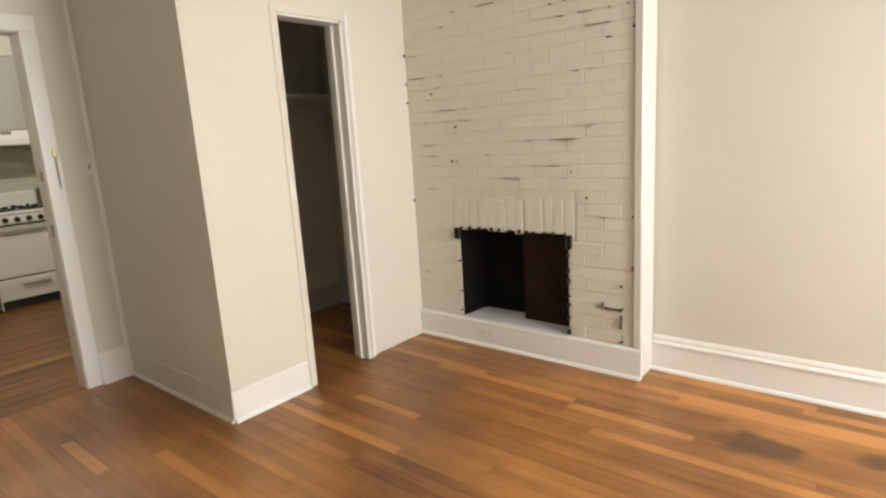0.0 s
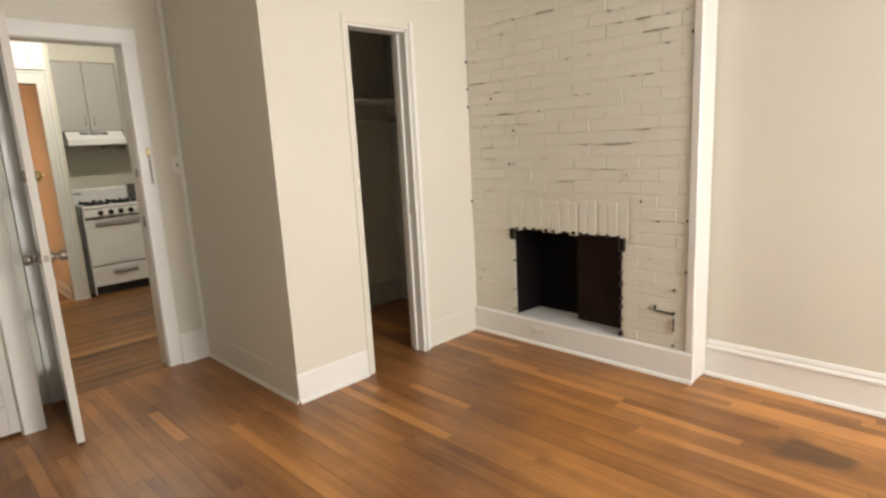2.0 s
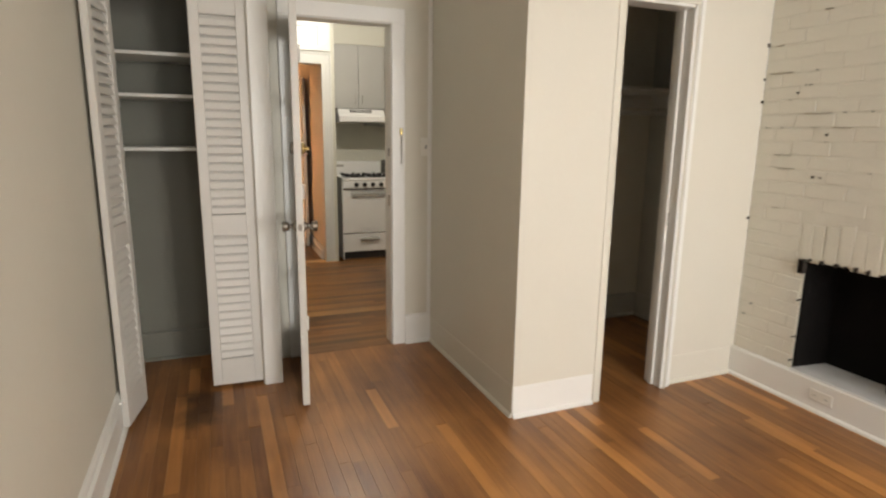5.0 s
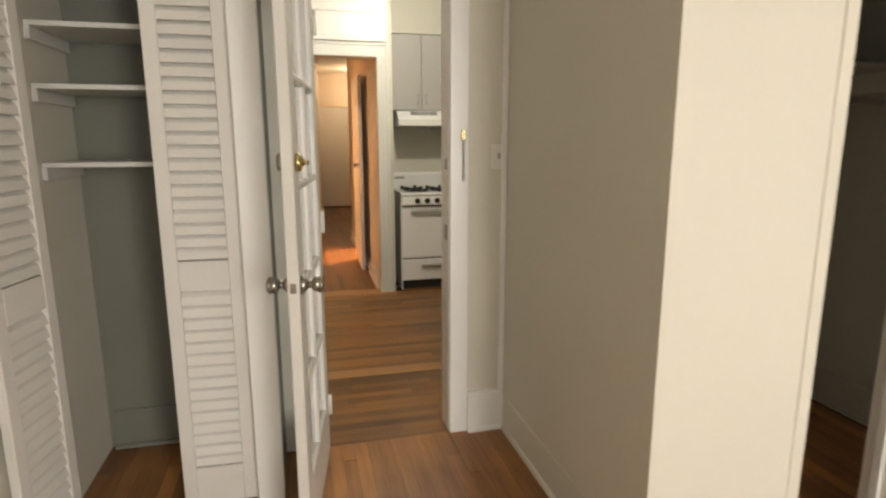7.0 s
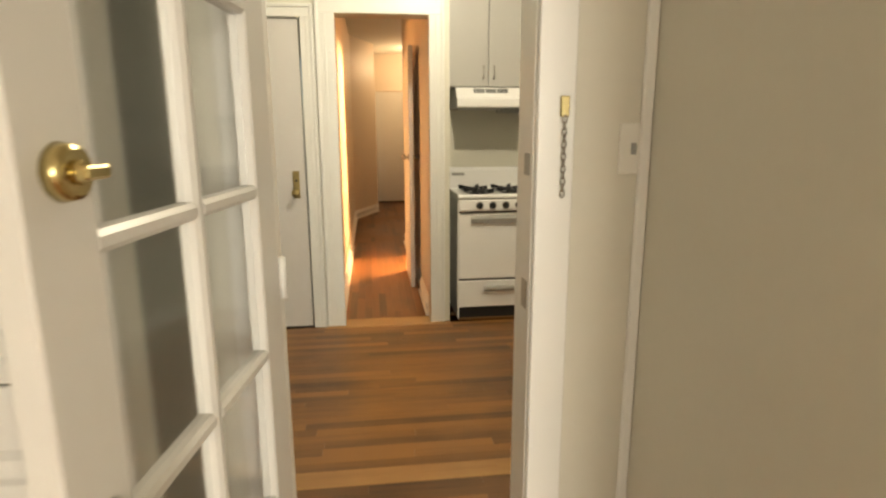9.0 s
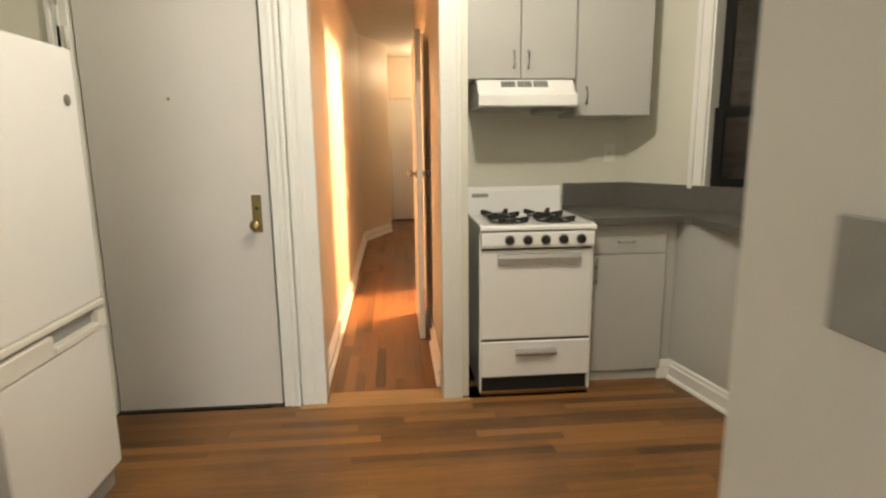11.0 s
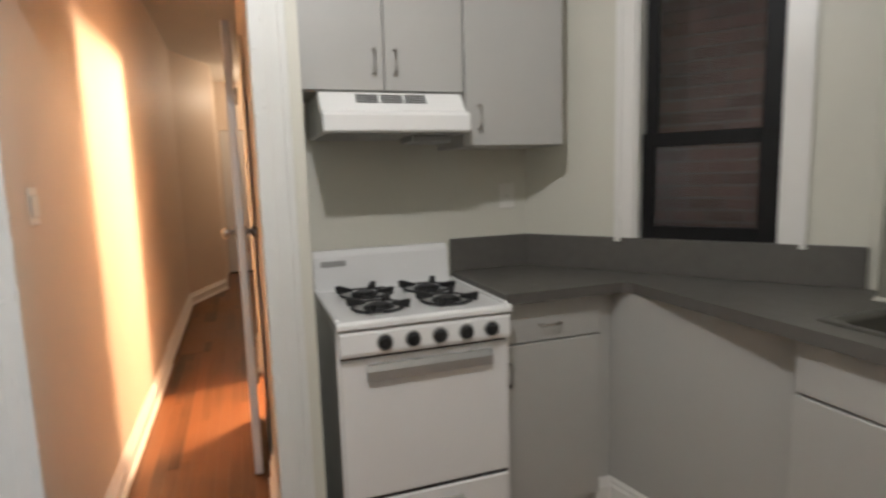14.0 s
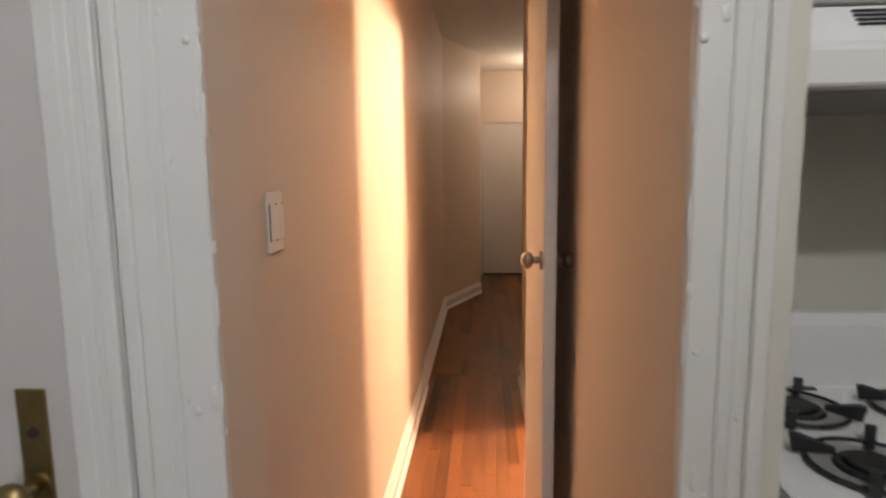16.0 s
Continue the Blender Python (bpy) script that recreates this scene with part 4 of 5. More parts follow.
def fridge():
    d = thing("refrigerator", "white two-door refrigerator with a recessed handle", "refrigerator")
    x0, x1, y0, y1, yf = -5.68, -5.06, -0.73, -0.105, -0.055
    part("body", box(x0, x1, y0, y1, 0.03, 1.67, bevel=0.008), ENAM, d)
    part("upper_door", box(x0, x1, y1 + 0.006, yf, 0.772, 1.68, bevel=0.014, seg=3), ENAM, d)
    part("upper_strip", box(x0 + 0.001, x1 - 0.001, y1 + 0.006, yf + 0.006, 0.748, 0.771, bevel=0.004), PLATE, d, "cream plastic edge strip")
    part("gasket", box(x0 + 0.01, x1 - 0.01, y1 + 0.002, yf - 0.012, 0.728, 0.748), GUNK, d, "grey door gasket")
    lo = part("lower_door", box(x0, x1, y1 + 0.006, yf, 0.09, 0.664, bevel=0.014, seg=3), ENAM, d)
    xa, xb = x0 + 0.055, x0 + 0.34
    part("handle_strip", merge(box(xa, xb, y1 + 0.006, yf + 0.008, 0.665, 0.692, bevel=0.004), merge(box(x0 + 0.001, xa, y1 + 0.006, yf + 0.006, 0.665, 0.734, bevel=0.004), box(xb, x1 - 0.001, y1 + 0.006, yf + 0.006, 0.665, 0.734, bevel=0.004))), PLATE, lo, "cream plastic handle strip")
    # grey colour paints in the shade inside the handle recess
    part("handle_recess", box(xa + 0.001, xb - 0.001, y1 + 0.007, yf - 0.022, 0.692, 0.727), GUNK, lo, "handle recess with its shade painted grey")
    part("badge", merge(cyl((x0 + 0.07, yf, 1.5), (x0 + 0.07, yf + 0.003, 1.5), 0.02), cyl((x0 + 0.07, yf, 1.5), (x0 + 0.07, yf + 0.0045, 1.5), 0.012)), NICKEL, d, "small oval metal badge")
    part("toe_grille", box(x0 + 0.02, x1 - 0.02, y1 - 0.01, y1 + 0.02, 0.0, 0.085), GUNK, d)


fridge()


def pull(parent, x, y, z, ax, out, length=0.085):
    """A bowed wire pull handle; ax: its long direction, out: away from the door."""
    ax, out = Vector(ax), Vector(out)
    c = Vector((x, y, z))
    pts = [c - ax * length / 2, c - ax * length / 2 + out * 0.018, c - ax * length * 0.4 + out * 0.027, c + ax * length * 0.4 + out * 0.027, c + ax * length / 2 + out * 0.018, c + ax * length / 2]
    return part("handle", tube(pts, 0.0045, 8), NICKEL, parent, "worn nickel pull handle")


X_, Y_, Z_ = Vector((1, 0, 0)), Vector((0, 1, 0)), Vector((0, 0, 1))


def stove():
    d = thing("gas_stove", "white four-burner gas stove with black grates and knobs", "stove")
    x0, x1, y0, y1 = -6.90, -6.355, 1.505, 2.108
    part("body", box(x0, x1, y0, y1, 0.02, 0.885, bevel=0.004), ENAM, d)
    part("toe_kick", box(x1 - 0.04, x1 + 0.004, y0 + 0.012, y1 - 0.012, 0.0, 0.082), IRON, d, "black toe panel")
    for ya in (y0 - 0.003, y1 - 0.009):
        part("side_panel", box(x0, x1 + 0.022, ya, ya + 0.012, 0.0, 0.886, bevel=0.002), ENAM, d)
    top = part("cooktop", prism([(x0, 0.887), (x1 + 0.04, 0.887), (x1 + 0.058, 0.893), (x1 + 0.058, 0.912), (x1 + 0.046, 0.92), (x1 + 0.02, 0.912), (x0 + 0.05, 0.912), (x0, 0.92)], "y", y0 - 0.004, y1 + 0.004, bevel=0.003), ENAM, d)
    part("rim", box(x0, x1 + 0.02, y0 - 0.004, y0 + 0.012, 0.912, 0.922, bevel=0.003), ENAM, d)
    part("rim", box(x0, x1 + 0.02, y1 - 0.012, y1 + 0.004, 0.912, 0.922, bevel=0.003), ENAM, d)
    g = part("backguard", prism([(x0 - 0.02, 0.9), (x0 + 0.045, 0.9), (x0 + 0.035, 1.055), (x0 + 0.02, 1.075), (x0 - 0.02, 1.075)], "y", y0, y1 - 0.025, bevel=0.005), ENAM, d)
    part("vent_slot", boxes(*[(x0 + 0.054, x0 + 0.072, y0 + 0.12 + 0.058 * i, y0 + 0.165 + 0.058 * i, 0.9125, 0.9155) for i in range(3)]), IRON, d)
    part("nameplate", box(x0 + 0.033, x0 + 0.041, y0 + 0.03, y0 + 0.13, 1.012, 1.034), GUNK, d)
    part("control_panel", prism([(x1, 0.80), (x1 + 0.05, 0.80), (x1 + 0.056, 0.815), (x1 + 0.053, 0.878), (x1 + 0.046, 0.885), (x1, 0.885)], "y", y0 + 0.004, y1 - 0.004, bevel=0.003), ENAM, d)
    for i in range(5):
        y = y0 + 0.15 + 0.094 * i
        kn = part("knob", cyl((x1 + 0.052, y, 0.842), (x1 + 0.074, y, 0.842), 0.024, 0.02, 20, bevel=0.002), IRON, d, "black stove knob")
        part("pointer", box(x1 + 0.074, x1 + 0.081, y - 0.005, y + 0.005, 0.825, 0.859, bevel=0.002), IRON, kn)
        part("dial_ring", cyl((x1 + 0.0505, y, 0.842), (x1 + 0.0575, y, 0.842), 0.029, 0.028, 20), HANDM, kn, "metal dial ring")
    dr = part("oven_door", box(x1 + 0.002, x1 + 0.028, y0 + 0.004, y1 - 0.004, 0.30, 0.785, bevel=0.006), ENAM, d)
    part("handle", prism([(x1 + 0.028, 0.766), (x1 + 0.042, 0.764), (x1 + 0.05, 0.745), (x1 + 0.047, 0.712), (x1 + 0.043, 0.712), (x1 + 0.04, 0.742), (x1 + 0.028, 0.752)], "y", y0 + 0.09, y1 - 0.07), HANDM, dr, "satin grey bent-metal oven handle")
    part("door_gap", box(x1 - 0.001, x1 + 0.02, y0 + 0.006, y1 - 0.006, 0.785, 0.80), IRON, d)
    part("door_gap", box(x1 - 0.001, x1 + 0.022, y0 + 0.006, y1 - 0.006, 0.288, 0.30), IRON, d)
    dw = part("broiler_drawer", box(x1 + 0.002, x1 + 0.028, y0 + 0.004, y1 - 0.004, 0.085, 0.288, bevel=0.006), ENAM, d)
    part("handle", prism([(x1 + 0.028, 0.245), (x1 + 0.052, 0.242), (x1 + 0.058, 0.228), (x1 + 0.052, 0.212), (x1 + 0.047, 0.214), (x1 + 0.044, 0.232), (x1 + 0.028, 0.235)], "y", y0 + 0.19, y1 - 0.19), HANDM, dw, "satin grey bent-metal drawer handle")
    for bx in (x0 + 0.185, x0 + 0.42):
        for by in ((y0 + y1) / 2 - 0.128, (y0 + y1) / 2 + 0.128):
            bu = part("burner", merge(cyl((bx, by, 0.916), (bx, by, 0.922), 0.056, 0.05, 24), cyl((bx, by, 0.922), (bx, by, 0.93), 0.042, 0.034, 20)), IRON, d, "black burner cap")
            part("drip_bowl", merge(cyl((bx, by, 0.9121), (bx, by, 0.916), 0.09, 0.086, 28), tube([(bx + 0.088 * math.cos(t), by + 0.088 * math.sin(t), 0.916) for t in (k2 * math.tau / 24 for k2 in range(25))], 0.004, 6)), HANDM, bu, "dull metal drip bowl")
            gr = bmesh.new()
            tube([(bx + 0.094 * math.cos(t), by + 0.094 * math.sin(t), 0.921) for t in (k2 * math.tau / 24 for k2 in range(25))], 0.0042, 6, gr)
            for a in range(4):
                wedge = prism([(0.05, 0.927), (0.112, 0.918), (0.118, 0.946), (0.106, 0.948), (0.05, 0.936)], "y", -0.009, 0.009)
                for v in wedge.verts:
                    v.co.y *= 0.55 if v.co.x < 0.07 else 1.0
                wedge.transform(Matrix.Translation((bx, by, 0)) @ Matrix.Rotation(math.pi / 4 + a * math.pi / 2 + 0.25, 4, "Z"))
                merge(gr, wedge)
            part("grate", gr, IRON, bu, "black cast-iron grate")


stove()


def hood():
    d = thing("range_hood", "white range hood with vent slots under the cabinet", "range hood")
    y0, y1 = 1.525, 2.056
    part("shell", prism([(XS + 0.002, 1.668), (-6.60, 1.668), (-6.545, 1.60), (-6.515, 1.592), (-6.505, 1.583), (-6.505, 1.528), (-6.515, 1.522), (XS + 0.002, 1.522)], "y", y0, y1, bevel=0.003), HOODM, d)
    part("underside", box(XS + 0.03, -6.53, y0 + 0.02, y1 - 0.02, 1.517, 1.523), GUNK, d, "grey underside with filter")
    part("light_cover", box(-6.75, -6.58, y1 - 0.2, y1 - 0.05, 1.49, 1.518, bevel=0.006), GUNK, d)
    n = Vector((-6.545 + 6.60, 0, 1.60 - 1.668)).normalized()
    for i in range(4):
        for j in range(3):
            c = Vector((-6.598, 0, 1.6655)) + n * (0.012 + 0.011 * i)
            part("vent_slot", box(c.x - 0.001, c.x + 0.0035, y0 + 0.13 + 0.088 * j, y0 + 0.208 + 0.088 * j, c.z - 0.002, c.z + 0.003), IRON, d)


hood()


def slab_door(parent, name, a, b, z0, z1, face, axis, out, handle=None, t=0.02):
    """A plain overlay door or drawer front on a cabinet; out is +1 or -1 along the facing axis."""
    f0, f1 = sorted((face, face + out * t))
    dims = (f0, f1, a, b) if axis == "x" else (a, b, f0, f1)
    p = part(name, box(*dims, z0, z1, bevel=0.003), CABG, parent)
    if handle:
        u, z, ver = handle
        c = (face + out * t, u) if axis == "x" else (u, face + out * t)
        along = Z_ if ver else (Y_ if axis == "x" else X_)
        pull(p, c[0], c[1], z, along, (X_ if axis == "x" else Y_) * out)
    return p


# upper cabinets on the stove wall
UT = 2.36
UF = -6.625
c = thing("wall_cabinet", "grey two-door wall cabinet above the range hood", "cabinet", "kitchen cabinets")
part("body", box(XS + 0.001, UF, 1.458, 2.072, 1.672, UT), CABG, c)
slab_door(c, "door", 1.462, 1.765, 1.675, UT - 0.004, UF + 0.001, "x", 1, (1.728, 1.775, True))
slab_door(c, "door", 1.769, 2.07, 1.675, UT - 0.004, UF + 0.001, "x", 1, (1.806, 1.775, True))
c = thing("wall_cabinet", "grey single-door wall cabinet, taller, in the corner", "cabinet", "kitchen cabinets")
part("body", box(XS + 0.001, UF, 2.075, 2.50, 1.475, UT), CABG, c)
slab_door(c, "door", 2.078, 2.50, 1.477, UT - 0.004, UF + 0.001, "x", 1, (2.13, 1.585, True))
setting("wall_soffit", boxes((XS, UF + 0.02, 1.458, 2.5, UT + 0.002, CZ)), KWALL, "cream soffit above the wall cabinets")
# upper cabinets on the sink wall
UY = 2.93
xs = (-5.62, -5.245, -4.87, -4.495, -4.12)
for i in range(2):
    a, b, m_ = xs[2 * i], xs[2 * i + 2], xs[2 * i + 1]
    c = thing("wall_cabinet", "grey two-door wall cabinet above the sink", "cabinet", "kitchen cabinets")
    part("body", box(a, b - 0.003, UY, YS - 0.001, 1.477, UT), CABG, c)
    slab_door(c, "door", a + 0.002, m_ - 0.002, 1.479, UT - 0.004, UY - 0.001, "y", -1, (m_ - 0.045, 1.60, True))
    slab_door(c, "door", m_ + 0.002, b - 0.005, 1.479, UT - 0.004, UY - 0.001, "y", -1, (m_ + 0.045, 1.60, True))

# base cabinets
KZ = 0.898
c = thing("base_cabinet", "grey base cabinet with a drawer beside the stove", "cabinet", "kitchen cabinets")
part("body", box(XS + 0.001, -6.43, 2.118, 2.555, 0.05, KZ), CABG, c)
part("plinth", box(XS + 0.001, -6.425, 2.118, 2.60, 0.0, 0.05), CABG, c)
slab_door(c, "drawer_front", 2.122, 2.55, 0.735, 0.892, -6.429, "x", 1, (2.32, 0.80, False))
slab_door(c, "door", 2.122, 2.55, 0.06, 0.729, -6.429, "x", 1, (2.15, 0.62, True))
part("filler", box(-6.60, -6.432, 2.557, 2.612, 0.0, KZ), CABG, c)
p0, p1 = Vector((-6.44, 2.615, 0)), Vector((-5.685, 2.75, 0))
ang = math.atan2(p1.y - p0.y, p1.x - p0.x)
pm = Matrix.Translation(p0) @ Matrix.Rotation(ang, 4, "Z")
c = thing("corner_panel", "plain grey panel closing the corner under the worktop", "cabinet panel", m=pm)
part("board", box(0, (p1 - p0).length, 0, 0.02, 0, KZ), CABG, c)
bb = setting("baseboard", merge(prism([(0, 0), (-0.016, 0), (-0.016, 0.075), (-0.010, 0.085), (-0.010, 0.098), (-0.003, 0.108), (0, 0.108)], "x", 0.0, (p1 - p0).length),
             prism([(-0.016, 0), (-0.03, 0), (-0.026, 0.012), (-0.016, 0.018)], "x", 0.0, (p1 - p0).length)), TRIM, "white baseboard under the corner panel", "baseboard")
bb.matrix_world = pm
bb = setting("baseboard", prism([(-6.432, 0), (-6.41, 0), (-6.41, 0.075), (-6.42, 0.108), (-6.432, 0.108)], "y", 2.535, 2.612), TRIM, "short white baseboard by the base cabinet", "baseboard")
SF = 2.70
c = thing("sink_cabinet", "grey two-door sink base cabinet with a false front", "cabinet", "kitchen cabinets")
part("body", box(-5.682, -4.977, SF, YS - 0.001, 0.0, KZ - 0.2), CABG, c)
part("false_front", box(-5.68, -4.979, SF - 0.02, SF - 0.001, 0.737, 0.896, bevel=0.003), CABG, c)
part("side", box(-5.682, -5.664, SF, YS - 0.001, KZ - 0.199, KZ), CABG, c)
slab_door(c, "door", -5.68, -5.332, 0.04, 0.73, SF - 0.001, "y", -1, (-5.375, 0.645, True))
slab_door(c, "door", -5.328, -4.979, 0.04, 0.73, SF - 0.001, "y", -1, (-5.285, 0.645, True))


def dishwasher():
    d = thing("dishwasher", "white built-in dishwasher with a dark handle slot", "dishwasher")
    x0, x1 = -4.97, -4.45
    part("body", box(x0 + 0.01, x1 - 0.01, SF + 0.02, YS - 0.01, 0.02, 0.885), GUNK, d)
    part("door", box(x0, x1, SF - 0.035, SF + 0.018, 0.10, 0.725, bevel=0.006), ENAM, d)
    q = part("control_panel", prism([(SF - 0.035, 0.735), (SF - 0.048, 0.755), (SF - 0.05, 0.855), (SF - 0.04, 0.876), (SF + 0.018, 0.88), (SF + 0.018, 0.735)], "x", x0, x1, bevel=0.004), ENAM, d)
    part("handle_slot", box(x0 + 0.07, x1 - 0.07, SF - 0.054, SF - 0.03, 0.838, 0.852), GAP, q, "dark recessed handle slot")
    part("latch", box(x0 + 0.28, x0 + 0.33, SF - 0.058, SF - 0.048, 0.822, 0.838, bevel=0.003), ENAM, q)
    part("toe_panel", box(x0 + 0.01, x1 - 0.01, SF + 0.02, SF + 0.03, 0.0, 0.095), IRON, d)
    part("seal_gap", box(x0 + 0.005, x1 - 0.005, SF - 0.01, SF + 0.018, 0.882, 0.899), GAP, d)


dishwasher()
c = thing("base_cabinet", "grey base cabinet at the worktop's end", "cabinet", "kitchen cabinets")
part("body", box(-4.44, -4.07, SF, YS - 0.001, 0.0, KZ), CABG, c)
slab_door(c, "door", -4.438, -4.072, 0.04, 0.89, SF - 0.001, "y", -1, (-4.4, 0.7, True))

# worktop with a hole for the sink, and its upstand
TZ0, TZ1 = 0.90, 0.94
SX0, SX1, SY0, SY1 = -5.66, -5.10, 2.735, 3.12
FE, FX = 2.635, -6.355
w = thing("worktop", "dark grey laminate worktop running round the corner", "worktop")
bm = bmesh.new()
for b in ((SX1, -4.06, FE, YS - 0.001), (SX0, SX1, FE, SY0), (SX0, SX1, SY1, YS - 0.001)):
    box(*b, TZ0, TZ1, bm)
out_ = [(XS + 0.001, 2.114), (FX, 2.114), (FX, FE - 0.03), (FX + 0.03, FE), (SX0, FE), (SX0, YS - 0.001), (-5.885, YS - 0.001), (XS + 0.001, 2.502)]
merge(bm, prism(out_, "z", TZ0, TZ1))
part("top", bm, LAMI, w)
part("upstand", box(XS + 0.001, XS + 0.02, 2.114, 2.50, TZ1, 1.085, bevel=0.002), LAMI, w)
part("upstand", box(-5.66, -4.06, YS - 0.02, YS - 0.001, TZ1, 1.085, bevel=0.002), LAMI, w)
sp = box(0.0, DGL, -0.02, -0.001, TZ1, 1.085, bevel=0.002)
sp.transform(DGM)
part("upstand", sp, LAMI, w)


def sink():
    d = thing("sink", "stainless steel single-bowl sink set in the worktop", "sink")
    bm = bmesh.new()
    t = 0.03

    def ring(x0, x1, y0, y1, z, r, k=5):
        vs = []
        for cx, cy, a0 in ((x1 - r, y1 - r, 0), (x0 + r, y1 - r, 90), (x0 + r, y0 + r, 180), (x1 - r, y0 + r, 270)):
            for i in range(k):
                a = radians(a0 + 90 * i / (k - 1))
                vs.append(bm.verts.new((cx + r * math.cos(a), cy + r * math.sin(a), z)))
        return vs
    rs = [ring(SX0 - 0.012, SX1 + 0.012, SY0 - 0.012, SY1 + 0.012, TZ1 + 0.001, 0.03), ring(SX0 - 0.008, SX1 + 0.008, SY0 - 0.008, SY1 + 0.008, TZ1 + 0.005, 0.03),
          ring(SX0 + 0.025, SX1 - 0.025, SY0 + 0.025, SY1 - 0.07, TZ1 + 0.004, 0.05), ring(SX0 + 0.03, SX1 - 0.03, SY0 + 0.03, SY1 - 0.075, TZ1 - 0.01, 0.05),
          ring(SX0 + 0.045, SX1 - 0.045, SY0 + 0.045, SY1 - 0.09, 0.755, 0.05), ring(SX0 + 0.08, SX1 - 0.08, SY0 + 0.08, SY1 - 0.12, 0.74, 0.03)]
    for a, b in zip(rs, rs[1:]):
        for i in range(len(a)):
            f = bm.faces.new((a[i], a[(i + 1) % len(a)], b[(i + 1) % len(a)], b[i]))
            f.smooth = True
    bm.faces.new(rs[-1])
    bmesh.ops.recalc_face_normals(bm, faces=bm.faces[:])
    part("bowl", bm, STEEL, d)
    part("drain", cyl(((SX0 + SX1) / 2, 2.92, 0.7405), ((SX0 + SX1) / 2, 2.92, 0.744), 0.04, 0.036, 20), NICKEL, d)
    f = thing("faucet", "dull bronze two-handle kitchen faucet with a curved spout", "faucet")
    cx, cy, z = -5.30, 3.09, TZ1 + 0.005
    part("base", box(cx - 0.12, cx + 0.12, cy - 0.022, cy + 0.022, z, z + 0.014, bevel=0.006), FAUCET, f)
    arc = [(cx, cy, z + 0.01), (cx, cy, z + 0.06), (cx - 0.008, cy - 0.006, z + 0.1), (cx - 0.024, cy - 0.02, z + 0.135), (cx - 0.05, cy - 0.045, z + 0.155), (cx - 0.078, cy - 0.07, z + 0.153), (cx - 0.09, cy - 0.08, z + 0.14)]
    part("spout", merge(tube(arc, 0.014, 10), cyl((cx, cy, z + 0.01), (cx, cy, z + 0.05), 0.02, 0.014)), FAUCET, f)
    part("aerator", cyl((cx - 0.088, cy - 0.079, z + 0.145), (cx - 0.094, cy - 0.084, z + 0.122), 0.0155, 0.015), NICKEL, f)
    for s in (-1, 1):
        q = part("valve", cyl((cx + s * 0.095, cy, z + 0.012), (cx + s * 0.095, cy, z + 0.055), 0.017, 0.011), STEEL, f)
        part("lever", tube([(cx + s * 0.095, cy, z + 0.05), (cx + s * 0.098, cy - 0.004, z + 0.075), (cx + s * 0.106, cy - 0.02, z + 0.1)], 0.006, 8), STEEL, q)


sink()
pp = thing("water_pipe", "cream painted pipe rising from the worktop", "pipe")
part("pipe", cyl((-5.74, 3.13, TZ1), (-5.74, 3.13, CZ), 0.022, seg=20), PIPEM, pp)
part("collar", cyl((-5.74, 3.13, 1.33), (-5.74, 3.13, 1.37), 0.026, seg=20, bevel=0.004), PIPEM, pp)
part("collar", cyl((-5.74, 3.13, TZ1), (-5.74, 3.13, TZ1 + 0.012), 0.034, 0.026, 20), PIPEM, pp)


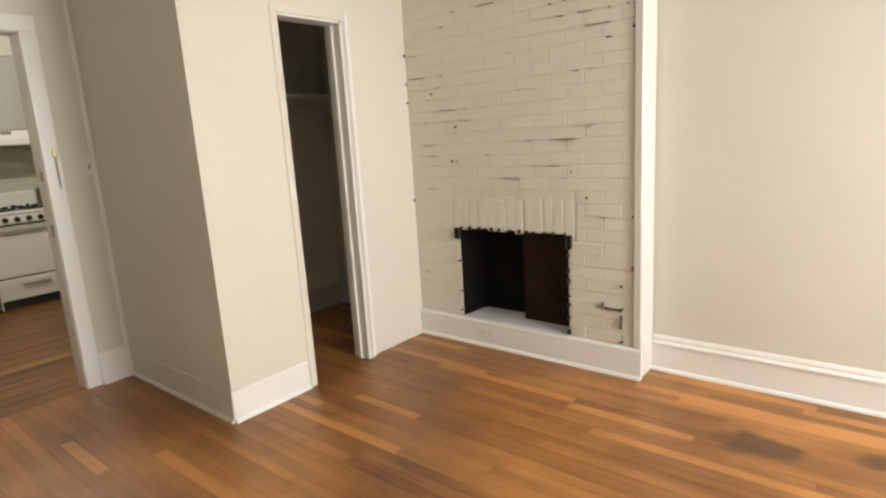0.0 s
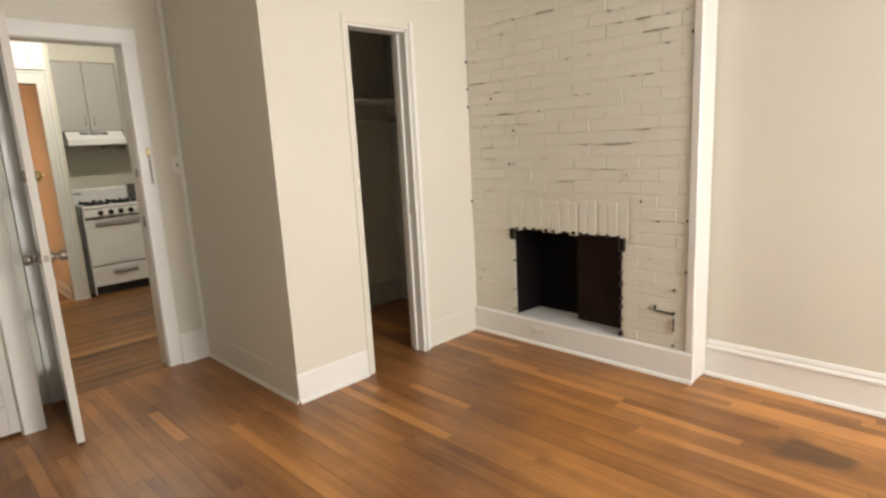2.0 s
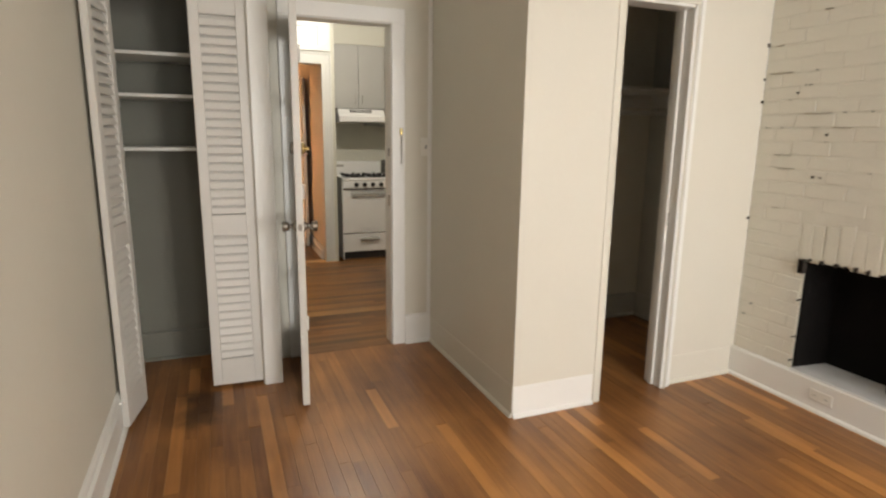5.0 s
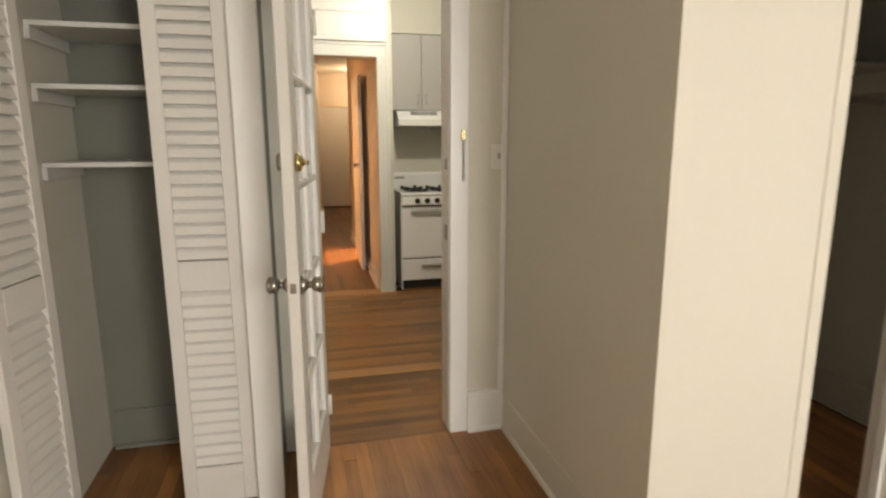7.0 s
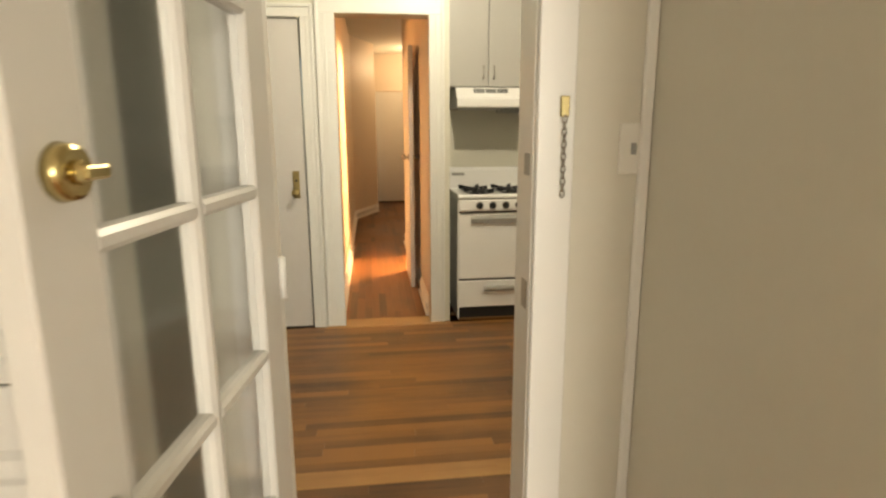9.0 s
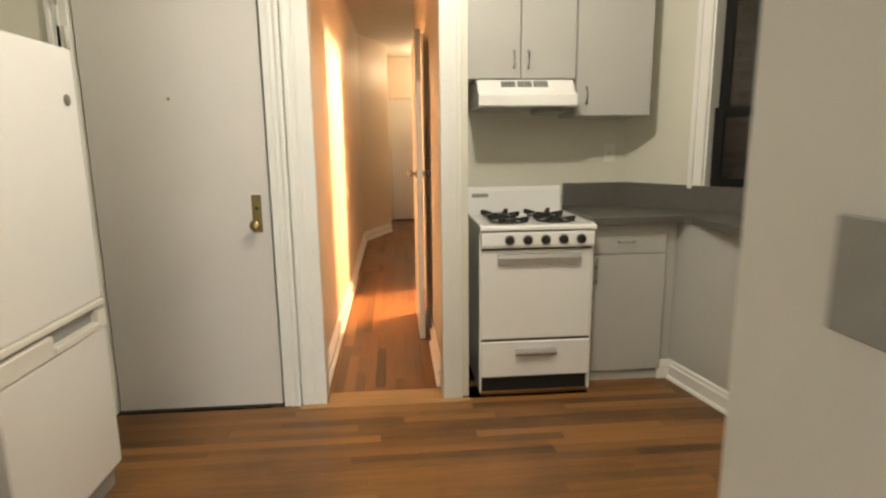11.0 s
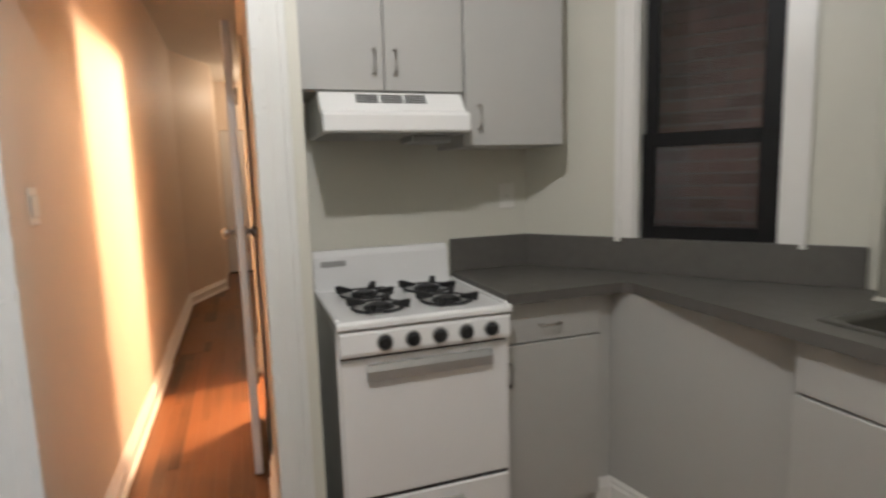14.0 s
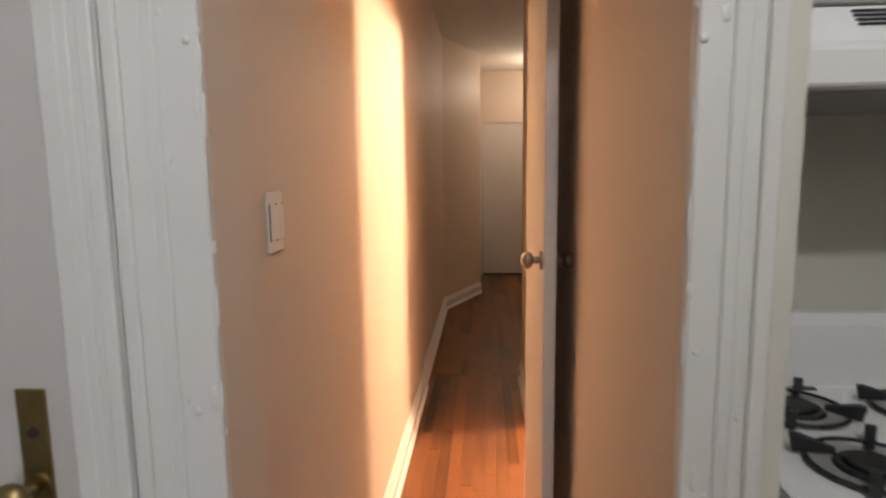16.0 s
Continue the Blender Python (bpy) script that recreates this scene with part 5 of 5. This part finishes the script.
def kitchen_window():
    w = setting("window_1", boxes((WX0 - 0.075, WX0, -0.018, 0, 1.07, 2.58), (WX1, WX1 + 0.08, -0.018, 0, 1.07, 2.58), (WX0, WX1, -0.018, 0, 2.5, 2.58), (WX0 - 0.075, WX0 - 0.05, -0.03, -0.018, 1.07, 2.58), (WX1 + 0.058, WX1 + 0.08, -0.03, -0.018, 1.07, 2.58),
                (WX0, WX0 + 0.012, 0, 0.12, 1.06, 2.5), (WX1 - 0.012, WX1, 0, 0.12, 1.06, 2.5), (WX0 + 0.012, WX1 - 0.012, 0, 0.19, 1.061, 1.075)), TRIM, "double-hung window with black sashes in white trim", "window")
    w.matrix_world = DGM
    a, b = WX0 + 0.012, WX1 - 0.012
    for z0, z1, y in ((1.075, 1.512, 0.06), (1.457, 2.49, 0.10)):
        part("sash", boxes((a, a + 0.05, y, y + 0.036, z0, z1), (b - 0.075, b, y, y + 0.036, z0, z1), (a + 0.05, b - 0.075, y, y + 0.036, z0, z0 + 0.055), (a + 0.05, b - 0.075, y, y + 0.036, z1 - 0.055, z1), bevel=0.002), BLACKP, w, "black painted sash")
        part("pane", box(a + 0.05, b - 0.075, y + 0.015, y + 0.019, z0 + 0.055, z1 - 0.055), GLASS, w).visible_shadow = False
    # airshaft seen through the panes
    s = setting("wall_airshaft", boxes((-0.9, 2.4, 1.25, 1.35, -0.5, 4.2), (-1.0, -0.9, 0.2, 1.25, -0.5, 4.2), (2.4, 2.5, 0.2, 1.25, -0.5, 4.2), (-0.9, 2.4, 0.2, 1.25, 4.2, 4.3), (-0.9, 2.4, 0.2, 1.25, -0.6, -0.5)), REDM, "dim red brick airshaft wall outside the window")
    s.matrix_world = DGM
    bm = bmesh.new()
    for r in range(40):
        for k in range(14):
            x = -0.6 + 0.21 * k + (0.105 if r % 2 else 0)
            box(x, x + 0.2, 1.238, 1.25, 0.4 + 0.072 * r, 0.4 + 0.072 * r + 0.062, bm)
    tagged(part("bricks", bm, REDB, s), kind="stuff")
    fr = part("frame", boxes((0.95, 1.0, 1.2, 1.238, 1.2, 2.6), (1.35, 1.4, 1.2, 1.238, 1.2, 2.6), (1.0, 1.35, 1.2, 1.238, 1.86, 1.9)), GUNK, s, "grey frame of a window across the shaft")


kitchen_window()
lp = thing("ceiling_light", "round frosted ceiling light in the kitchen", "ceiling light")
part("canopy", cyl((-5.12, 1.36, CZ - 0.035), (-5.12, 1.36, CZ), 0.09, 0.1, 24), HOODM, lp)
part("globe", ball((-5.12, 1.36, CZ - 0.05), 0.05, 0.05, 0.03), LAMPG, lp)

# ---- boards last ----
fl = setting("floor", box(XD, XB, YL - 0.1, 3.45, -0.08, -0.012), SUBFL, "orange-brown oak strip floor of the living room", "floor")
lay(fl, XD, XB, YL, YA, "x", OAKX, near=lambda x, y: x < 0.35 and not (x < XC - 0.2 and y > YC + 0.3), far_material=OAKXI)
lay(fl, -3.87, XD, YL, 0.5, "x", OAKX)
fk = setting("floor_kitchen", box(XF, XD, -0.9, 3.45, -0.08, -0.012), SUBFL, "brown oak strip floor of the kitchen laid crosswise", "floor")
lay(fk, -6.5, XD, -0.83, 2.78, "y", OAKY, keep=lambda x, y: (x < XK - 0.02 or y > 0.5) and (x > XF or y > 1.42), odd=lambda x, y: -4.50 < x < -4.40, odd_material=OAKP)
fh = setting("floor_hall", box(-13.55, XF, 0.4, 3.2, -0.08, -0.012), SUBFL, "reddish oak strip floor of the hall", "floor")
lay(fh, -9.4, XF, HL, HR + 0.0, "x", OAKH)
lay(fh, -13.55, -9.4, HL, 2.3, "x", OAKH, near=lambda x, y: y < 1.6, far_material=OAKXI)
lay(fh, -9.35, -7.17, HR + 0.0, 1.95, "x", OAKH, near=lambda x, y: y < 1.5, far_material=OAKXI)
setting("floor_sink_side", box(XF, XK, 2.78, 3.25, -0.012, -0.001), SUBFL, "dark subfloor under the kitchen units", "floor")
setting("floor_stove_side", box(XS, XF, 1.43, 2.9, -0.08, -0.012), SUBFL, "dark subfloor under the stove", "floor")
